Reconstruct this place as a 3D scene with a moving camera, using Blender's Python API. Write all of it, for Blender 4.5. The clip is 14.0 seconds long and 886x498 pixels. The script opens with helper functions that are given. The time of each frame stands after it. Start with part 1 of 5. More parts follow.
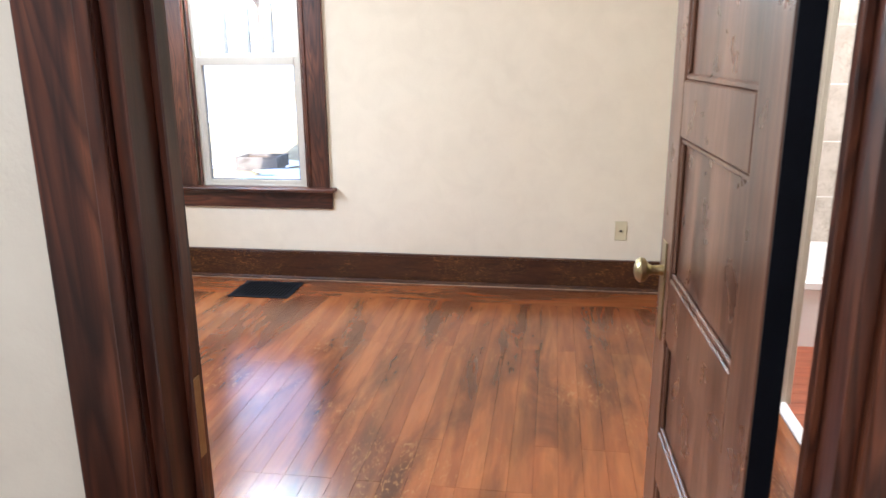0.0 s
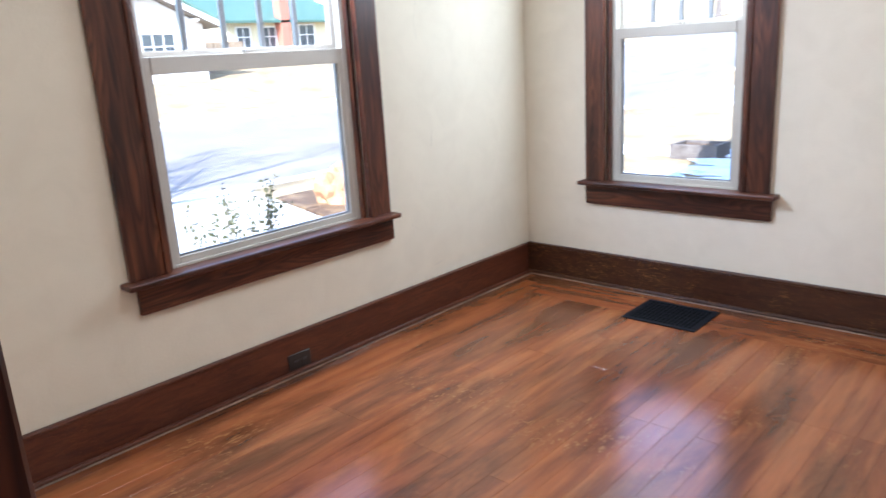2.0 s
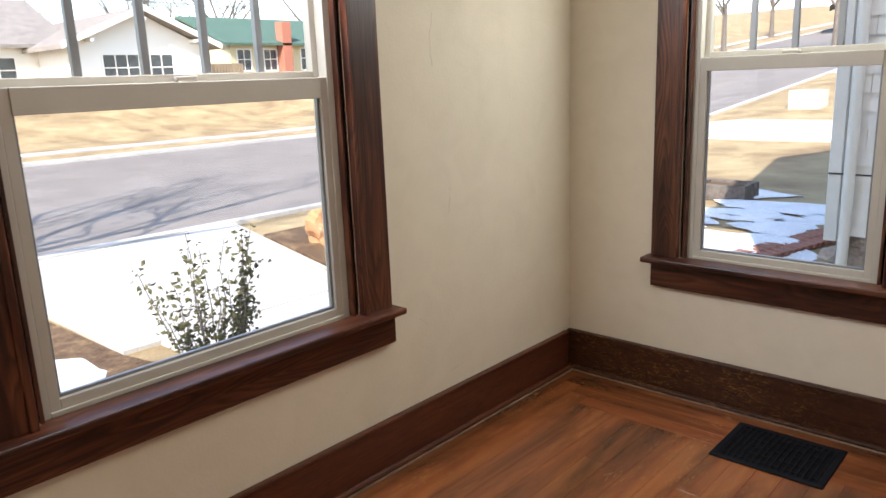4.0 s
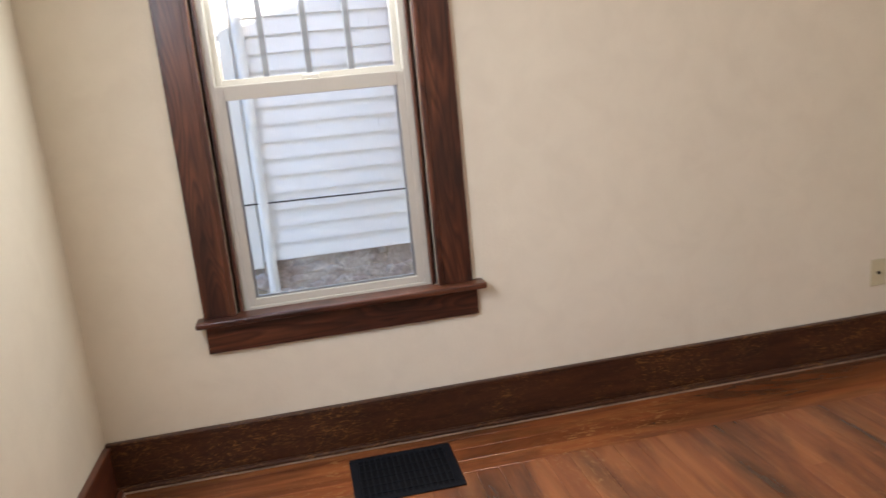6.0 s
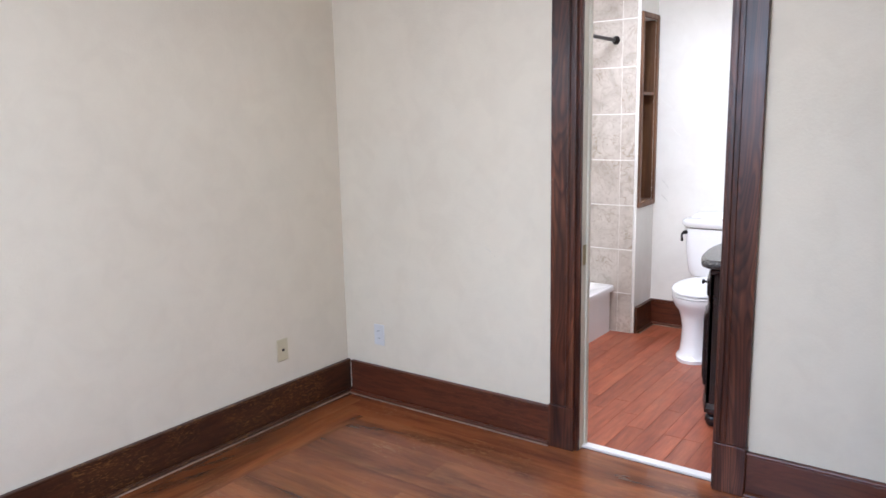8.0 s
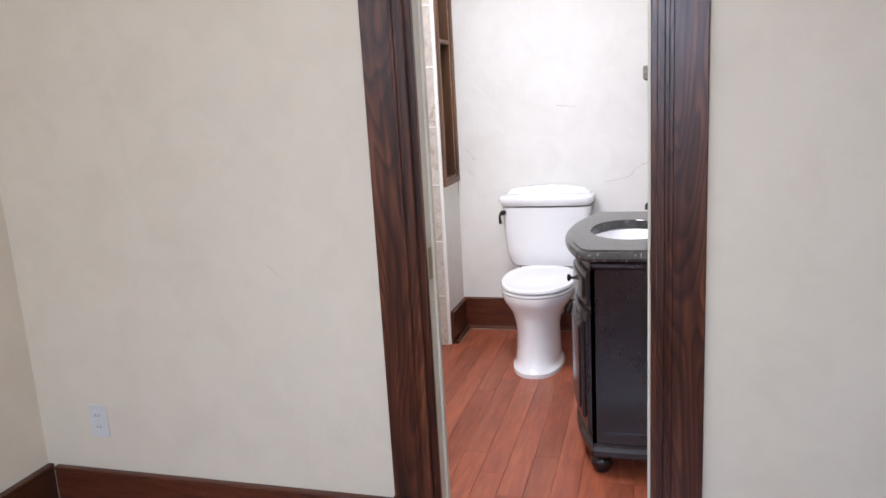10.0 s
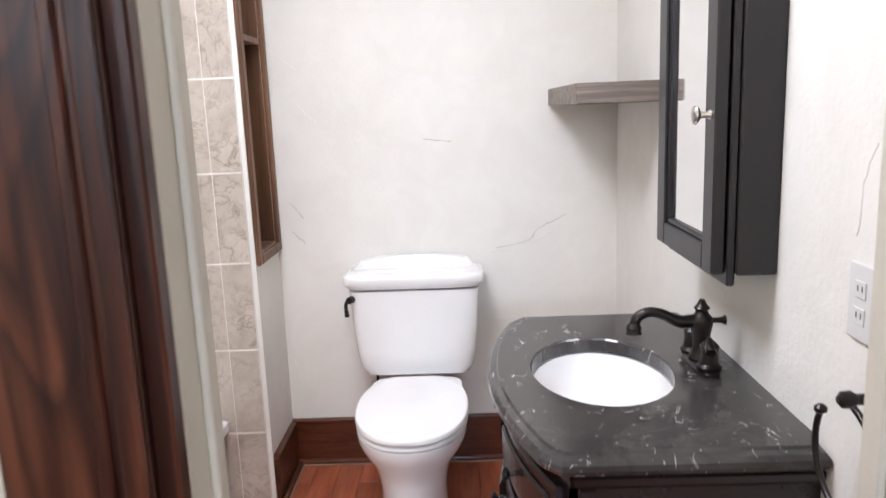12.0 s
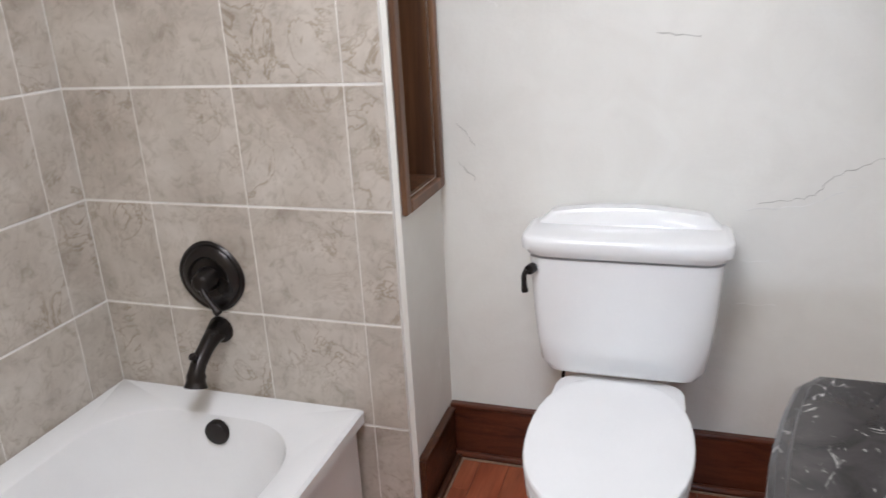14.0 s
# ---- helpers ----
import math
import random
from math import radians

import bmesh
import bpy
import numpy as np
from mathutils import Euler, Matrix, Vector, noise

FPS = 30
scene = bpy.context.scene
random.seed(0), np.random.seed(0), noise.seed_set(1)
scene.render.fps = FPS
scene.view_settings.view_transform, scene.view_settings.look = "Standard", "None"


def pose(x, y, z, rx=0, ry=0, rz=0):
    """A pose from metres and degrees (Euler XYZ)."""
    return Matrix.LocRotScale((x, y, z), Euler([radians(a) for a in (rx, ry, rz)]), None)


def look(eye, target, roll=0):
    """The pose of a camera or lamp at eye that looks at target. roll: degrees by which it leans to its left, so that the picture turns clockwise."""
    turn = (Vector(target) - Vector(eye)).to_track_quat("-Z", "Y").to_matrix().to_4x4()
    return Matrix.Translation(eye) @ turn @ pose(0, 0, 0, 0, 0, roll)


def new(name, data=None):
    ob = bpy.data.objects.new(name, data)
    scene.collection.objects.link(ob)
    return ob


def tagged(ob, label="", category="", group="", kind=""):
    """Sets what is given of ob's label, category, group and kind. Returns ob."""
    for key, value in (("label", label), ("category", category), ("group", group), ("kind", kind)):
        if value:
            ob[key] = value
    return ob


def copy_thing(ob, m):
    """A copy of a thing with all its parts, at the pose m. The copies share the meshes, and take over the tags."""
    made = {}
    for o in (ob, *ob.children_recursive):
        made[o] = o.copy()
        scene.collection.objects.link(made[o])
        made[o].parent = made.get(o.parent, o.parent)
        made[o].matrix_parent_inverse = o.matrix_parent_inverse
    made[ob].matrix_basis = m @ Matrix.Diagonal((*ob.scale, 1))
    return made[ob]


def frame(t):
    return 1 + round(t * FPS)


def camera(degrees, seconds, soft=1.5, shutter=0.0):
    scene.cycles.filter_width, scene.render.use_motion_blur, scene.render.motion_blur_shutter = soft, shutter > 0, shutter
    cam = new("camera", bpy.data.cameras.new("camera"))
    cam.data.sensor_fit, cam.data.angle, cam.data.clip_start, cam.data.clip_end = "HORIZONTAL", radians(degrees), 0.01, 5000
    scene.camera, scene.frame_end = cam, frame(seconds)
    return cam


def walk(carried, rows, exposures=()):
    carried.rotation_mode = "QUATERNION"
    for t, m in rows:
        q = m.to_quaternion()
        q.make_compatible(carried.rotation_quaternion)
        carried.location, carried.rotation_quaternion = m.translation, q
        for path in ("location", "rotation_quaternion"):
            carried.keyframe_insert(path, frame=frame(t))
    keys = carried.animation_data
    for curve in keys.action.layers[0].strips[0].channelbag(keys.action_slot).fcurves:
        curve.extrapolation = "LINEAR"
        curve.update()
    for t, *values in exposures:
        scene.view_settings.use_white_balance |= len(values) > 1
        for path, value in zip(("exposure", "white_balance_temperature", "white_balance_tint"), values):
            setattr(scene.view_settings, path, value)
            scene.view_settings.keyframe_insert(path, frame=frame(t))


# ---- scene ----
cam = camera(62.4, 14.0, shutter=0.2)
PATH = [
    (0, (2.721, -4.298, 1.387), (2.433, -2.388, 0.869), -0.5),
    (0.5, (2.691, -4.033, 1.341), (2.202, -2.153, 0.861), -0.5),
    (1, (2.632, -3.779, 1.368), (1.87, -1.996, 0.879), -1.8),
    (1.5, (2.636, -3.615, 1.349), (1.565, -2.006, 0.834), -3.4),
    (2, (2.502, -3.478, 1.313), (1.192, -2.059, 0.793), -3.4),
    (2.2, (2.416, -3.426, 1.32), (1.018, -2.096, 0.795), -3.3),
    (4.3, (1.596, -2.67, 1.347), (0.332, -1.183, 0.911), -1.9),
    (4.5, (1.477, -2.62, 1.356), (0.327, -1.045, 0.914), -2.5),
    (5, (1.188, -2.588, 1.355), (0.469, -0.78, 0.893), -3.6),
    (5.5, (0.925, -2.605, 1.39), (0.763, -0.672, 0.904), -4.2),
    (6, (0.808, -2.59, 1.322), (1.157, -0.67, 0.877), -5.5),
    (6.5, (0.665, -2.655, 1.413), (1.539, -0.932, 0.902), -4.3),
    (7, (0.655, -2.779, 1.457), (1.891, -1.285, 0.966), -2.3),
    (7.5, (0.677, -2.822, 1.484), (2.137, -1.515, 1.088), -1.1),
    (8, (0.717, -2.781, 1.503), (2.311, -1.624, 1.155), -1.2),
    (8.5, (0.897, -2.688, 1.503), (2.575, -1.653, 1.165), -1.3),
    (8.7, (0.997, -2.609, 1.501), (2.703, -1.622, 1.158), -1.5),
    (10.8, (2.275, -1.73, 1.291), (4.201, -1.451, 0.827), -2.6),
    (11, (2.42, -1.681, 1.321), (4.349, -1.454, 0.845), -2.1),
    (11.5, (2.745, -1.634, 1.327), (4.693, -1.516, 0.891), -1.9),
    (12, (3.063, -1.658, 1.387), (5.027, -1.601, 1.012), -2.3),
    (12.5, (3.32, -1.681, 1.454), (5.292, -1.628, 1.125), -2.6),
    (13, (3.53, -1.717, 1.452), (5.483, -1.55, 1.054), -3.6),
    (13.5, (3.729, -1.674, 1.429), (5.63, -1.344, 0.903), -3.6),
    (14, (3.893, -1.584, 1.39), (5.686, -0.986, 0.738), -3.0),
]
EXPOSURES = [
    (0.0, 3.15, 5800, 14), (1.0, 3.0, 5600, 13), (2.0, 2.7, 5400, 14), (3.2, 2.25, 6000, 14), (4.4, 1.82, 6750, 15), (5.1, 1.92, 6600, 15), (6.0, 2.32, 6450, 18),
    (7.0, 2.65, 5750, 15), (8.5, 2.7, 5200, 15), (11.0, 2.37, 5600, 17), (11.8, 2.47, 5600, 16), (12.5, 2.12, 5500, 13), (14.0, 2.1, 5500, 12),
]
walk(cam, [(t, look(eye, target, roll)) for t, eye, target, roll in PATH], EXPOSURES)

# ---------------------------------------------------------------- light
def build_world():
    w = bpy.data.worlds.new("sky")
    scene.world = w
    w.use_nodes = True
    nt = w.node_tree
    bg = nt.nodes["Background"]
    sky = nt.nodes.new("ShaderNodeTexSky")
    sky.sky_type = "NISHITA"
    sky.sun_disc = False
    sky.sun_elevation = radians(40.0)
    sky.sun_rotation = radians(153.4)
    nt.links.new(sky.outputs[0], bg.inputs[0])
    bg.inputs[1].default_value = 0.15


build_world()
sun = new("sun", bpy.data.lights.new("sun", "SUN"))
sun.data.energy, sun.data.angle, sun.data.color = 2.8, radians(0.6), (1.0, 0.94, 0.86)
sun.matrix_world = look((5.0, -10, 9.4), (0, 0, 0))


def area(name, eye, target, sx, sy, watts, color):
    d = bpy.data.lights.new(name, "AREA")
    d.shape, d.size, d.size_y, d.energy, d.color = "RECTANGLE", sx, sy, watts, color
    ob = new(name, d)
    ob.matrix_world = look(eye, target)
    return ob


# lamps standing in for sky light, upper part of both window openings; ceiling lamps
area("daylight_west", (-0.012, -1.765, 1.93), (2.2, -1.7, 0.4), 0.84, 0.26, 8.0, (0.86, 0.93, 1.0))
area("daylight_north", (0.88, 0.012, 1.93), (0.5, -1.6, -0.2), 0.58, 0.24, 4.2, (0.88, 0.97, 0.94))
area("bath_ceiling_light", (4.4, -1.2, 2.46), (4.4, -1.2, 0), 0.6, 0.6, 8.0, (1.0, 0.95, 0.88))
# added fill: bedroom and hall have no known ceiling lamp
area("bedroom_ceiling_light", (1.9, -1.8, 2.6), (1.9, -1.8, 0), 0.35, 0.35, 3.2, (1.0, 0.9, 0.78))
area("hall_ceiling_light", (2.2, -4.7, 2.6), (2.2, -4.7, 0), 0.3, 0.3, 4.2, (0.95, 0.98, 1.0))


# ---------------------------------------------------------------- materials
class Mat:
    def __init__(self, name, rough=0.5, metal=0.0, spec=0.5):
        self.m = bpy.data.materials.new(name)
        self.m.use_nodes = True
        self.nt = self.m.node_tree
        self.b = self.nt.nodes["Principled BSDF"]
        self.b.inputs["Roughness"].default_value = rough
        self.b.inputs["Metallic"].default_value = metal
        self.b.inputs["Specular IOR Level"].default_value = spec
        tc = self.nt.nodes.new("ShaderNodeTexCoord")
        self.co = tc.outputs["Object"]

    def link(self, a, b):
        self.nt.links.new(a, b)

    def node(self, kind, **values):
        n = self.nt.nodes.new(kind)
        for k, v in values.items():
            n.inputs[k].default_value = v
        return n

    def mapped(self, scale, jitter=False):
        mp = self.node("ShaderNodeMapping", Scale=scale)
        self.link(self.co, mp.inputs["Vector"])
        if jitter:
            info = self.nt.nodes.new("ShaderNodeObjectInfo")
            mul = self.node("ShaderNodeVectorMath")
            mul.operation = "MULTIPLY"
            mul.inputs[1].default_value = (17.0, 31.0, 23.0)
            self.link(info.outputs["Random"], mul.inputs[0])
            self.link(mul.outputs[0], mp.inputs["Location"])
        return mp.outputs[0]

    def noise(self, vec, scale, detail=5.0, rough=0.55, dist=0.0):
        n = self.node("ShaderNodeTexNoise", Scale=scale, Detail=detail, Roughness=rough, Distortion=dist)
        self.link(vec, n.inputs["Vector"])
        return n.outputs["Fac"]

    def ramp(self, fac, stops):
        r = self.nt.nodes.new("ShaderNodeValToRGB")
        e = r.color_ramp.elements
        while len(e) < len(stops):
            e.new(0.5)
        for el, (p, c) in zip(e, stops):
            el.position, el.color = p, (*c, 1.0)
        self.link(fac, r.inputs[0])
        return r.outputs[0]

    def mix(self, a, b, fac, blend="MIX"):
        n = self.nt.nodes.new("ShaderNodeMix")
        n.data_type, n.blend_type = "RGBA", blend
        if isinstance(fac, float):
            n.inputs[0].default_value = fac
        else:
            self.link(fac, n.inputs[0])
        for i, v in ((6, a), (7, b)):
            if isinstance(v, tuple):
                n.inputs[i].default_value = (*v, 1.0)
            else:
                self.link(v, n.inputs[i])
        return n.outputs[2]

    def color(self, c):
        self.link(c, self.b.inputs["Base Color"])
        return self

    def bump(self, fac, strength, dist=0.002):
        n = self.node("ShaderNodeBump", Strength=strength, Distance=dist)
        self.link(fac, n.inputs["Height"])
        self.link(n.outputs[0], self.b.inputs["Normal"])
        return self

    def roughness(self, fac, lo, hi):
        n = self.node("ShaderNodeMapRange")
        n.inputs["To Min"].default_value, n.inputs["To Max"].default_value = lo, hi
        self.link(fac, n.inputs["Value"])
        self.link(n.outputs[0], self.b.inputs["Roughness"])
        return self


def wood(name, dark, mid, light, axis, rough=0.35, grain=16.0, along=0.9, jitter=False, vary=0.25, spec=0.5, warp=0.9, fibre=0.55, relief=0.25, rings=0.0, bands=14.0):
    k = Mat(name, rough, spec=spec)
    sc = [grain, grain, grain]
    sc[axis] = along
    v = k.mapped(tuple(sc), jitter)
    n1 = k.noise(v, 1.0, 4.0, 0.5, warp)
    n2 = k.noise(v, 5.0, 6.0, 0.65, 0.3)
    c = k.ramp(n1, [(0.32, dark), (0.5, mid), (0.66, light)])
    f = k.ramp(n2, [(0.35, (fibre, fibre, fibre)), (0.62, (1.0, 1.0, 1.0))])
    c = k.mix(c, f, 0.75, "MULTIPLY")
    if rings:
        sc2 = [grain * 0.42] * 3
        sc2[axis] = along * 0.7
        n3 = k.noise(k.mapped(tuple(sc2), jitter), 1.0, 2.0, 0.4, 0.6)
        mul = k.node("ShaderNodeMath")
        mul.operation = "MULTIPLY"
        mul.inputs[1].default_value = bands
        k.link(n3, mul.inputs[0])
        fr = k.node("ShaderNodeMath")
        fr.operation = "FRACT"
        k.link(mul.outputs[0], fr.inputs[0])
        c = k.mix(c, k.ramp(fr.outputs[0], [(0.0, (0.35, 0.3, 0.3)), (0.3, (0.8, 0.8, 0.8)), (0.75, (1.25, 1.25, 1.25)), (1.0, (0.4, 0.35, 0.35))]), rings, "MULTIPLY")
    big = k.noise(k.co, 1.7, 3.0)
    c = k.mix(c, k.ramp(big, [(0.3, (0.72, 0.72, 0.72)), (0.7, (1.15, 1.15, 1.15))]), 0.7, "MULTIPLY")
    if jitter:
        info = k.nt.nodes.new("ShaderNodeObjectInfo")
        c = k.mix(c, k.ramp(info.outputs["Random"], [(0.0, (1 - vary,) * 3), (1.0, (1 + vary,) * 3)]), 1.0, "MULTIPLY")
    k.color(c).bump(n2, relief, 0.001)
    k.roughness(k.noise(k.co, 9.0), rough - 0.06, rough + 0.1)
    return k.m


def mottled_wood(name, axis, dark, mid, fleck, amount):
    """Dark stained board with short wavy flecks of lighter figure."""
    k = Mat(name, 0.34)
    sc = [30.0] * 3
    sc[axis] = 4.0
    v = k.mapped(tuple(sc))
    n1, n2 = k.noise(v, 1.0, 5.0, 0.6, 1.5), k.noise(v, 4.0, 5.0, 0.65, 0.4)
    c = k.ramp(n1, [(0.32, dark), (0.66, mid)])
    fs = [85.0] * 3
    fs[axis] = 26.0
    f = k.ramp(k.noise(k.mapped(tuple(fs)), 1.0, 3.0, 0.6, 2.2), [(0.54, (0, 0, 0)), (0.64, (amount,) * 3)])
    gate = k.ramp(k.noise(k.co, 4.0, 3.0), [(0.4, (0.1, 0.1, 0.1)), (0.6, (1, 1, 1))])
    c = k.mix(c, fleck, k.mix(f, gate, 1.0, "MULTIPLY"))
    k.color(c).bump(n2, 0.25, 0.001)
    k.roughness(k.noise(k.co, 9.0), 0.26, 0.44)
    return k.m


FLOOR_SPACE = []


def floor_wood(name, axis):
    """Old varnished strip: faint strip-to-strip change, dark stains and worn golden flecks that run across strips."""
    k = Mat(name, 0.2, spec=0.6)
    sc = [9.0] * 3
    sc[axis] = 0.7
    v = k.mapped(tuple(sc), True)
    n1, n2 = k.noise(v, 1.0, 4.0, 0.5, 0.7), k.noise(v, 6.0, 5.0, 0.6, 0.3)
    c = k.ramp(n1, [(0.3, (0.19, 0.054, 0.018)), (0.5, (0.25, 0.075, 0.023)), (0.7, (0.3, 0.102, 0.031))])
    c = k.mix(c, k.ramp(n2, [(0.35, (0.8, 0.8, 0.8)), (0.62, (1, 1, 1))]), 0.7, "MULTIPLY")
    info = k.nt.nodes.new("ShaderNodeObjectInfo")
    c = k.mix(c, k.ramp(info.outputs["Random"], [(0.0, (0.7, 0.68, 0.68)), (0.06, (0.97, 0.97, 0.97)), (1.0, (1.03, 1.03, 1.03))]), 1.0, "MULTIPLY")
    tc = k.nt.nodes.new("ShaderNodeTexCoord")
    FLOOR_SPACE.append(tc)

    def over(scale):
        mp = k.node("ShaderNodeMapping", Scale=scale)
        k.link(tc.outputs["Object"], mp.inputs["Vector"])
        return mp.outputs[0]

    along = [5.0, 5.0, 1.0]
    along[axis] = 1.1
    stain = k.noise(over(tuple(along)), 1.0, 5.0, 0.6, 0.5)
    c = k.mix(c, k.ramp(stain, [(0.44, (1, 1, 1)), (0.56, (0.6, 0.63, 0.68)), (0.68, (0.3, 0.33, 0.37))]), 0.95, "MULTIPLY")
    fl = [46.0, 46.0, 1.0]
    fl[axis] = 15.0
    flecks = k.ramp(k.noise(over(tuple(fl)), 1.0, 4.0, 0.6, 1.8), [(0.56, (0, 0, 0)), (0.66, (0.75, 0.75, 0.75))])
    gate = k.ramp(k.noise(over((1.7, 1.7, 1.0)), 1.0, 3.0, 0.5), [(0.52, (0, 0, 0)), (0.64, (1, 1, 1))])
    c = k.mix(c, (0.3, 0.135, 0.045), k.mix(flecks, gate, 1.0, "MULTIPLY"))
    k.color(c).bump(n2, 0.06, 0.001)
    k.roughness(k.noise(over((3.0, 3.0, 1.0)), 1.0, 4.0), 0.13, 0.27)
    return k.m


def plain(name, c, rough=0.5, metal=0.0, spec=0.5, vary=0.12, scale=6.0, bump=0.1, fine=120.0):
    k = Mat(name, rough, metal, spec)
    big, small = k.noise(k.co, scale, 4.0), k.noise(k.co, fine, 3.0)
    a = tuple(x * (1 - vary) for x in c)
    b = tuple(min(1.0, x * (1 + vary)) for x in c)
    col = k.ramp(big, [(0.3, a), (0.7, b)])
    col = k.mix(col, k.ramp(small, [(0.3, (1 - vary,) * 3), (0.7, (1.0, 1.0, 1.0))]), 0.6, "MULTIPLY")
    k.color(col)
    if bump:
        k.bump(small, bump, 0.001)
    k.roughness(big, max(0.02, rough - 0.06), min(1.0, rough + 0.08))
    return k.m


def plaster(name, c, cracks=0.0):
    k = Mat(name, 0.75, spec=0.3)
    big, mid = k.noise(k.co, 1.1, 4.0), k.noise(k.co, 7.0, 5.0, 0.6, 0.6)
    fine = k.noise(k.co, 90.0, 4.0)
    col = k.ramp(big, [(0.3, tuple(x * 0.95 for x in c)), (0.7, tuple(min(1, x * 1.03) for x in c))])
    col = k.mix(col, k.ramp(mid, [(0.35, (0.96, 0.955, 0.95)), (0.6, (1.0, 1.0, 1.0))]), 1.0, "MULTIPLY")
    add = k.node("ShaderNodeMath")
    add.operation = "MULTIPLY_ADD"
    k.link(mid, add.inputs[0])
    add.inputs[1].default_value = 1.0 + cracks
    k.link(fine, add.inputs[2])
    k.color(col).bump(add.outputs[0], 0.22, 0.004)
    return k.m


def marble(name):
    k = Mat(name, 0.16)
    n = k.noise(k.co, 9.0, 6.0, 0.65, 0.8)
    base = k.ramp(n, [(0.3, (0.022, 0.02, 0.02)), (0.6, (0.055, 0.05, 0.048)), (0.75, (0.085, 0.075, 0.07))])
    warp = k.noise(k.mapped((1.0, 1.6, 1.0)), 7.0, 3.0, 0.5, 1.6)
    v = k.ramp(warp, [(0.485, (0, 0, 0)), (0.5, (1, 1, 1)), (0.515, (0, 0, 0))])
    gate = k.ramp(k.noise(k.co, 26.0, 3.0), [(0.56, (0, 0, 0)), (0.66, (1, 1, 1))])
    mask = k.mix(v, gate, 1.0, "MULTIPLY")
    flecks = k.ramp(k.noise(k.mapped((1.0, 2.4, 1.0)), 42.0, 2.0, 0.5, 1.0), [(0.7, (0, 0, 0)), (0.74, (0.7, 0.7, 0.7))])
    k.color(k.mix(k.mix(base, (0.5, 0.47, 0.44), mask), (0.34, 0.32, 0.3), flecks))
    k.roughness(n, 0.12, 0.26)
    return k.m


def stone_tile(name):
    k = Mat(name, 0.38)
    v = k.mapped((1, 1, 1), True)
    a, b = k.noise(v, 6.0, 7.0, 0.62, 0.5), k.noise(v, 22.0, 6.0, 0.7, 1.2)
    c = k.ramp(a, [(0.28, (0.36, 0.31, 0.26)), (0.48, (0.5, 0.45, 0.39)), (0.7, (0.6, 0.55, 0.49))])
    c = k.mix(c, k.ramp(b, [(0.3, (0.68, 0.65, 0.6)), (0.5, (1, 1, 1))]), 0.8, "MULTIPLY")
    veins = k.ramp(k.noise(v, 5.0, 5.0, 0.6, 2.5), [(0.47, (1, 1, 1)), (0.5, (0.66, 0.6, 0.52)), (0.53, (1, 1, 1))])
    gate = k.ramp(k.noise(v, 3.0, 2.0), [(0.48, (0, 0, 0)), (0.62, (1, 1, 1))])
    c = k.mix(c, k.mix(c, veins, 1.0, "MULTIPLY"), gate)
    k.color(c).bump(b, 0.15, 0.001)
    return k.m


def clear_glass(name):
    k = Mat(name, 0.0)
    out = k.nt.nodes["Material Output"]
    tr, gl = k.node("ShaderNodeBsdfTransparent"), k.node("ShaderNodeBsdfGlossy", Roughness=0.02)
    tr.inputs[0].default_value = (0.96, 0.98, 0.97, 1)
    lw = k.node("ShaderNodeLayerWeight", Blend=0.5)
    pw = k.node("ShaderNodeMath")
    pw.operation = "POWER"
    pw.inputs[1].default_value = 5.0
    k.link(lw.outputs["Facing"], pw.inputs[0])
    fr = k.node("ShaderNodeMath")
    fr.operation = "MULTIPLY_ADD"
    fr.inputs[1].default_value, fr.inputs[2].default_value = 0.5, 0.02
    k.link(pw.outputs[0], fr.inputs[0])
    ms = k.nt.nodes.new("ShaderNodeMixShader")
    k.link(fr.outputs[0], ms.inputs[0])
    k.link(tr.outputs[0], ms.inputs[1])
    k.link(gl.outputs[0], ms.inputs[2])
    k.link(ms.outputs[0], out.inputs[0])
    return k.m


CASING = [wood("stained_wood_%s" % "xyz"[i], (0.034, 0.0095, 0.0055), (0.092, 0.027, 0.013), (0.165, 0.054, 0.024), i, 0.32, 17.0, 1.3, warp=1.2, rings=0.85, bands=22.0) for i in range(3)]
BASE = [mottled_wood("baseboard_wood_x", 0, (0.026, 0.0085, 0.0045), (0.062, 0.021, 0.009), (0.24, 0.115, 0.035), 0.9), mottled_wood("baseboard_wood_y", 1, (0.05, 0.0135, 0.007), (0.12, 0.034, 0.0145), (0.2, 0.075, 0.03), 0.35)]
SHOE = plain("worn_shoe_moulding", (0.34, 0.23, 0.16), 0.34, vary=0.4, scale=9.0)
DOORWOOD = wood("door_wood", (0.08, 0.034, 0.02), (0.165, 0.074, 0.041), (0.225, 0.107, 0.061), 2, 0.27, 14.0, 1.0, rings=0.3)
PLANK = {a: floor_wood("floor_strip_" + a, i) for i, a in ((0, "x"), (1, "y"))}
LAMINATE = wood("red_laminate", (0.26, 0.062, 0.028), (0.34, 0.09, 0.04), (0.4, 0.12, 0.055), 0, 0.33, 12.0, 1.4, True, 0.12)
NICHEWOOD = wood("niche_wood", (0.08, 0.036, 0.017), (0.16, 0.075, 0.034), (0.23, 0.115, 0.055), 2, 0.45, 16.0, 1.0)
SHELFWOOD = wood("grey_brown_wood", (0.14, 0.11, 0.09), (0.22, 0.18, 0.15), (0.28, 0.24, 0.2), 1, 0.5, 40.0, 1.2)
WALL = plaster("cream_plaster", (0.76, 0.687, 0.55))
BATHWALL = plaster("bath_plaster", (0.8, 0.78, 0.73), 1.2)
CEIL = plaster("ceiling_plaster", (0.8, 0.78, 0.74))
CREAM = plain("cream_paint", (0.66, 0.62, 0.52), 0.4, vary=0.06)
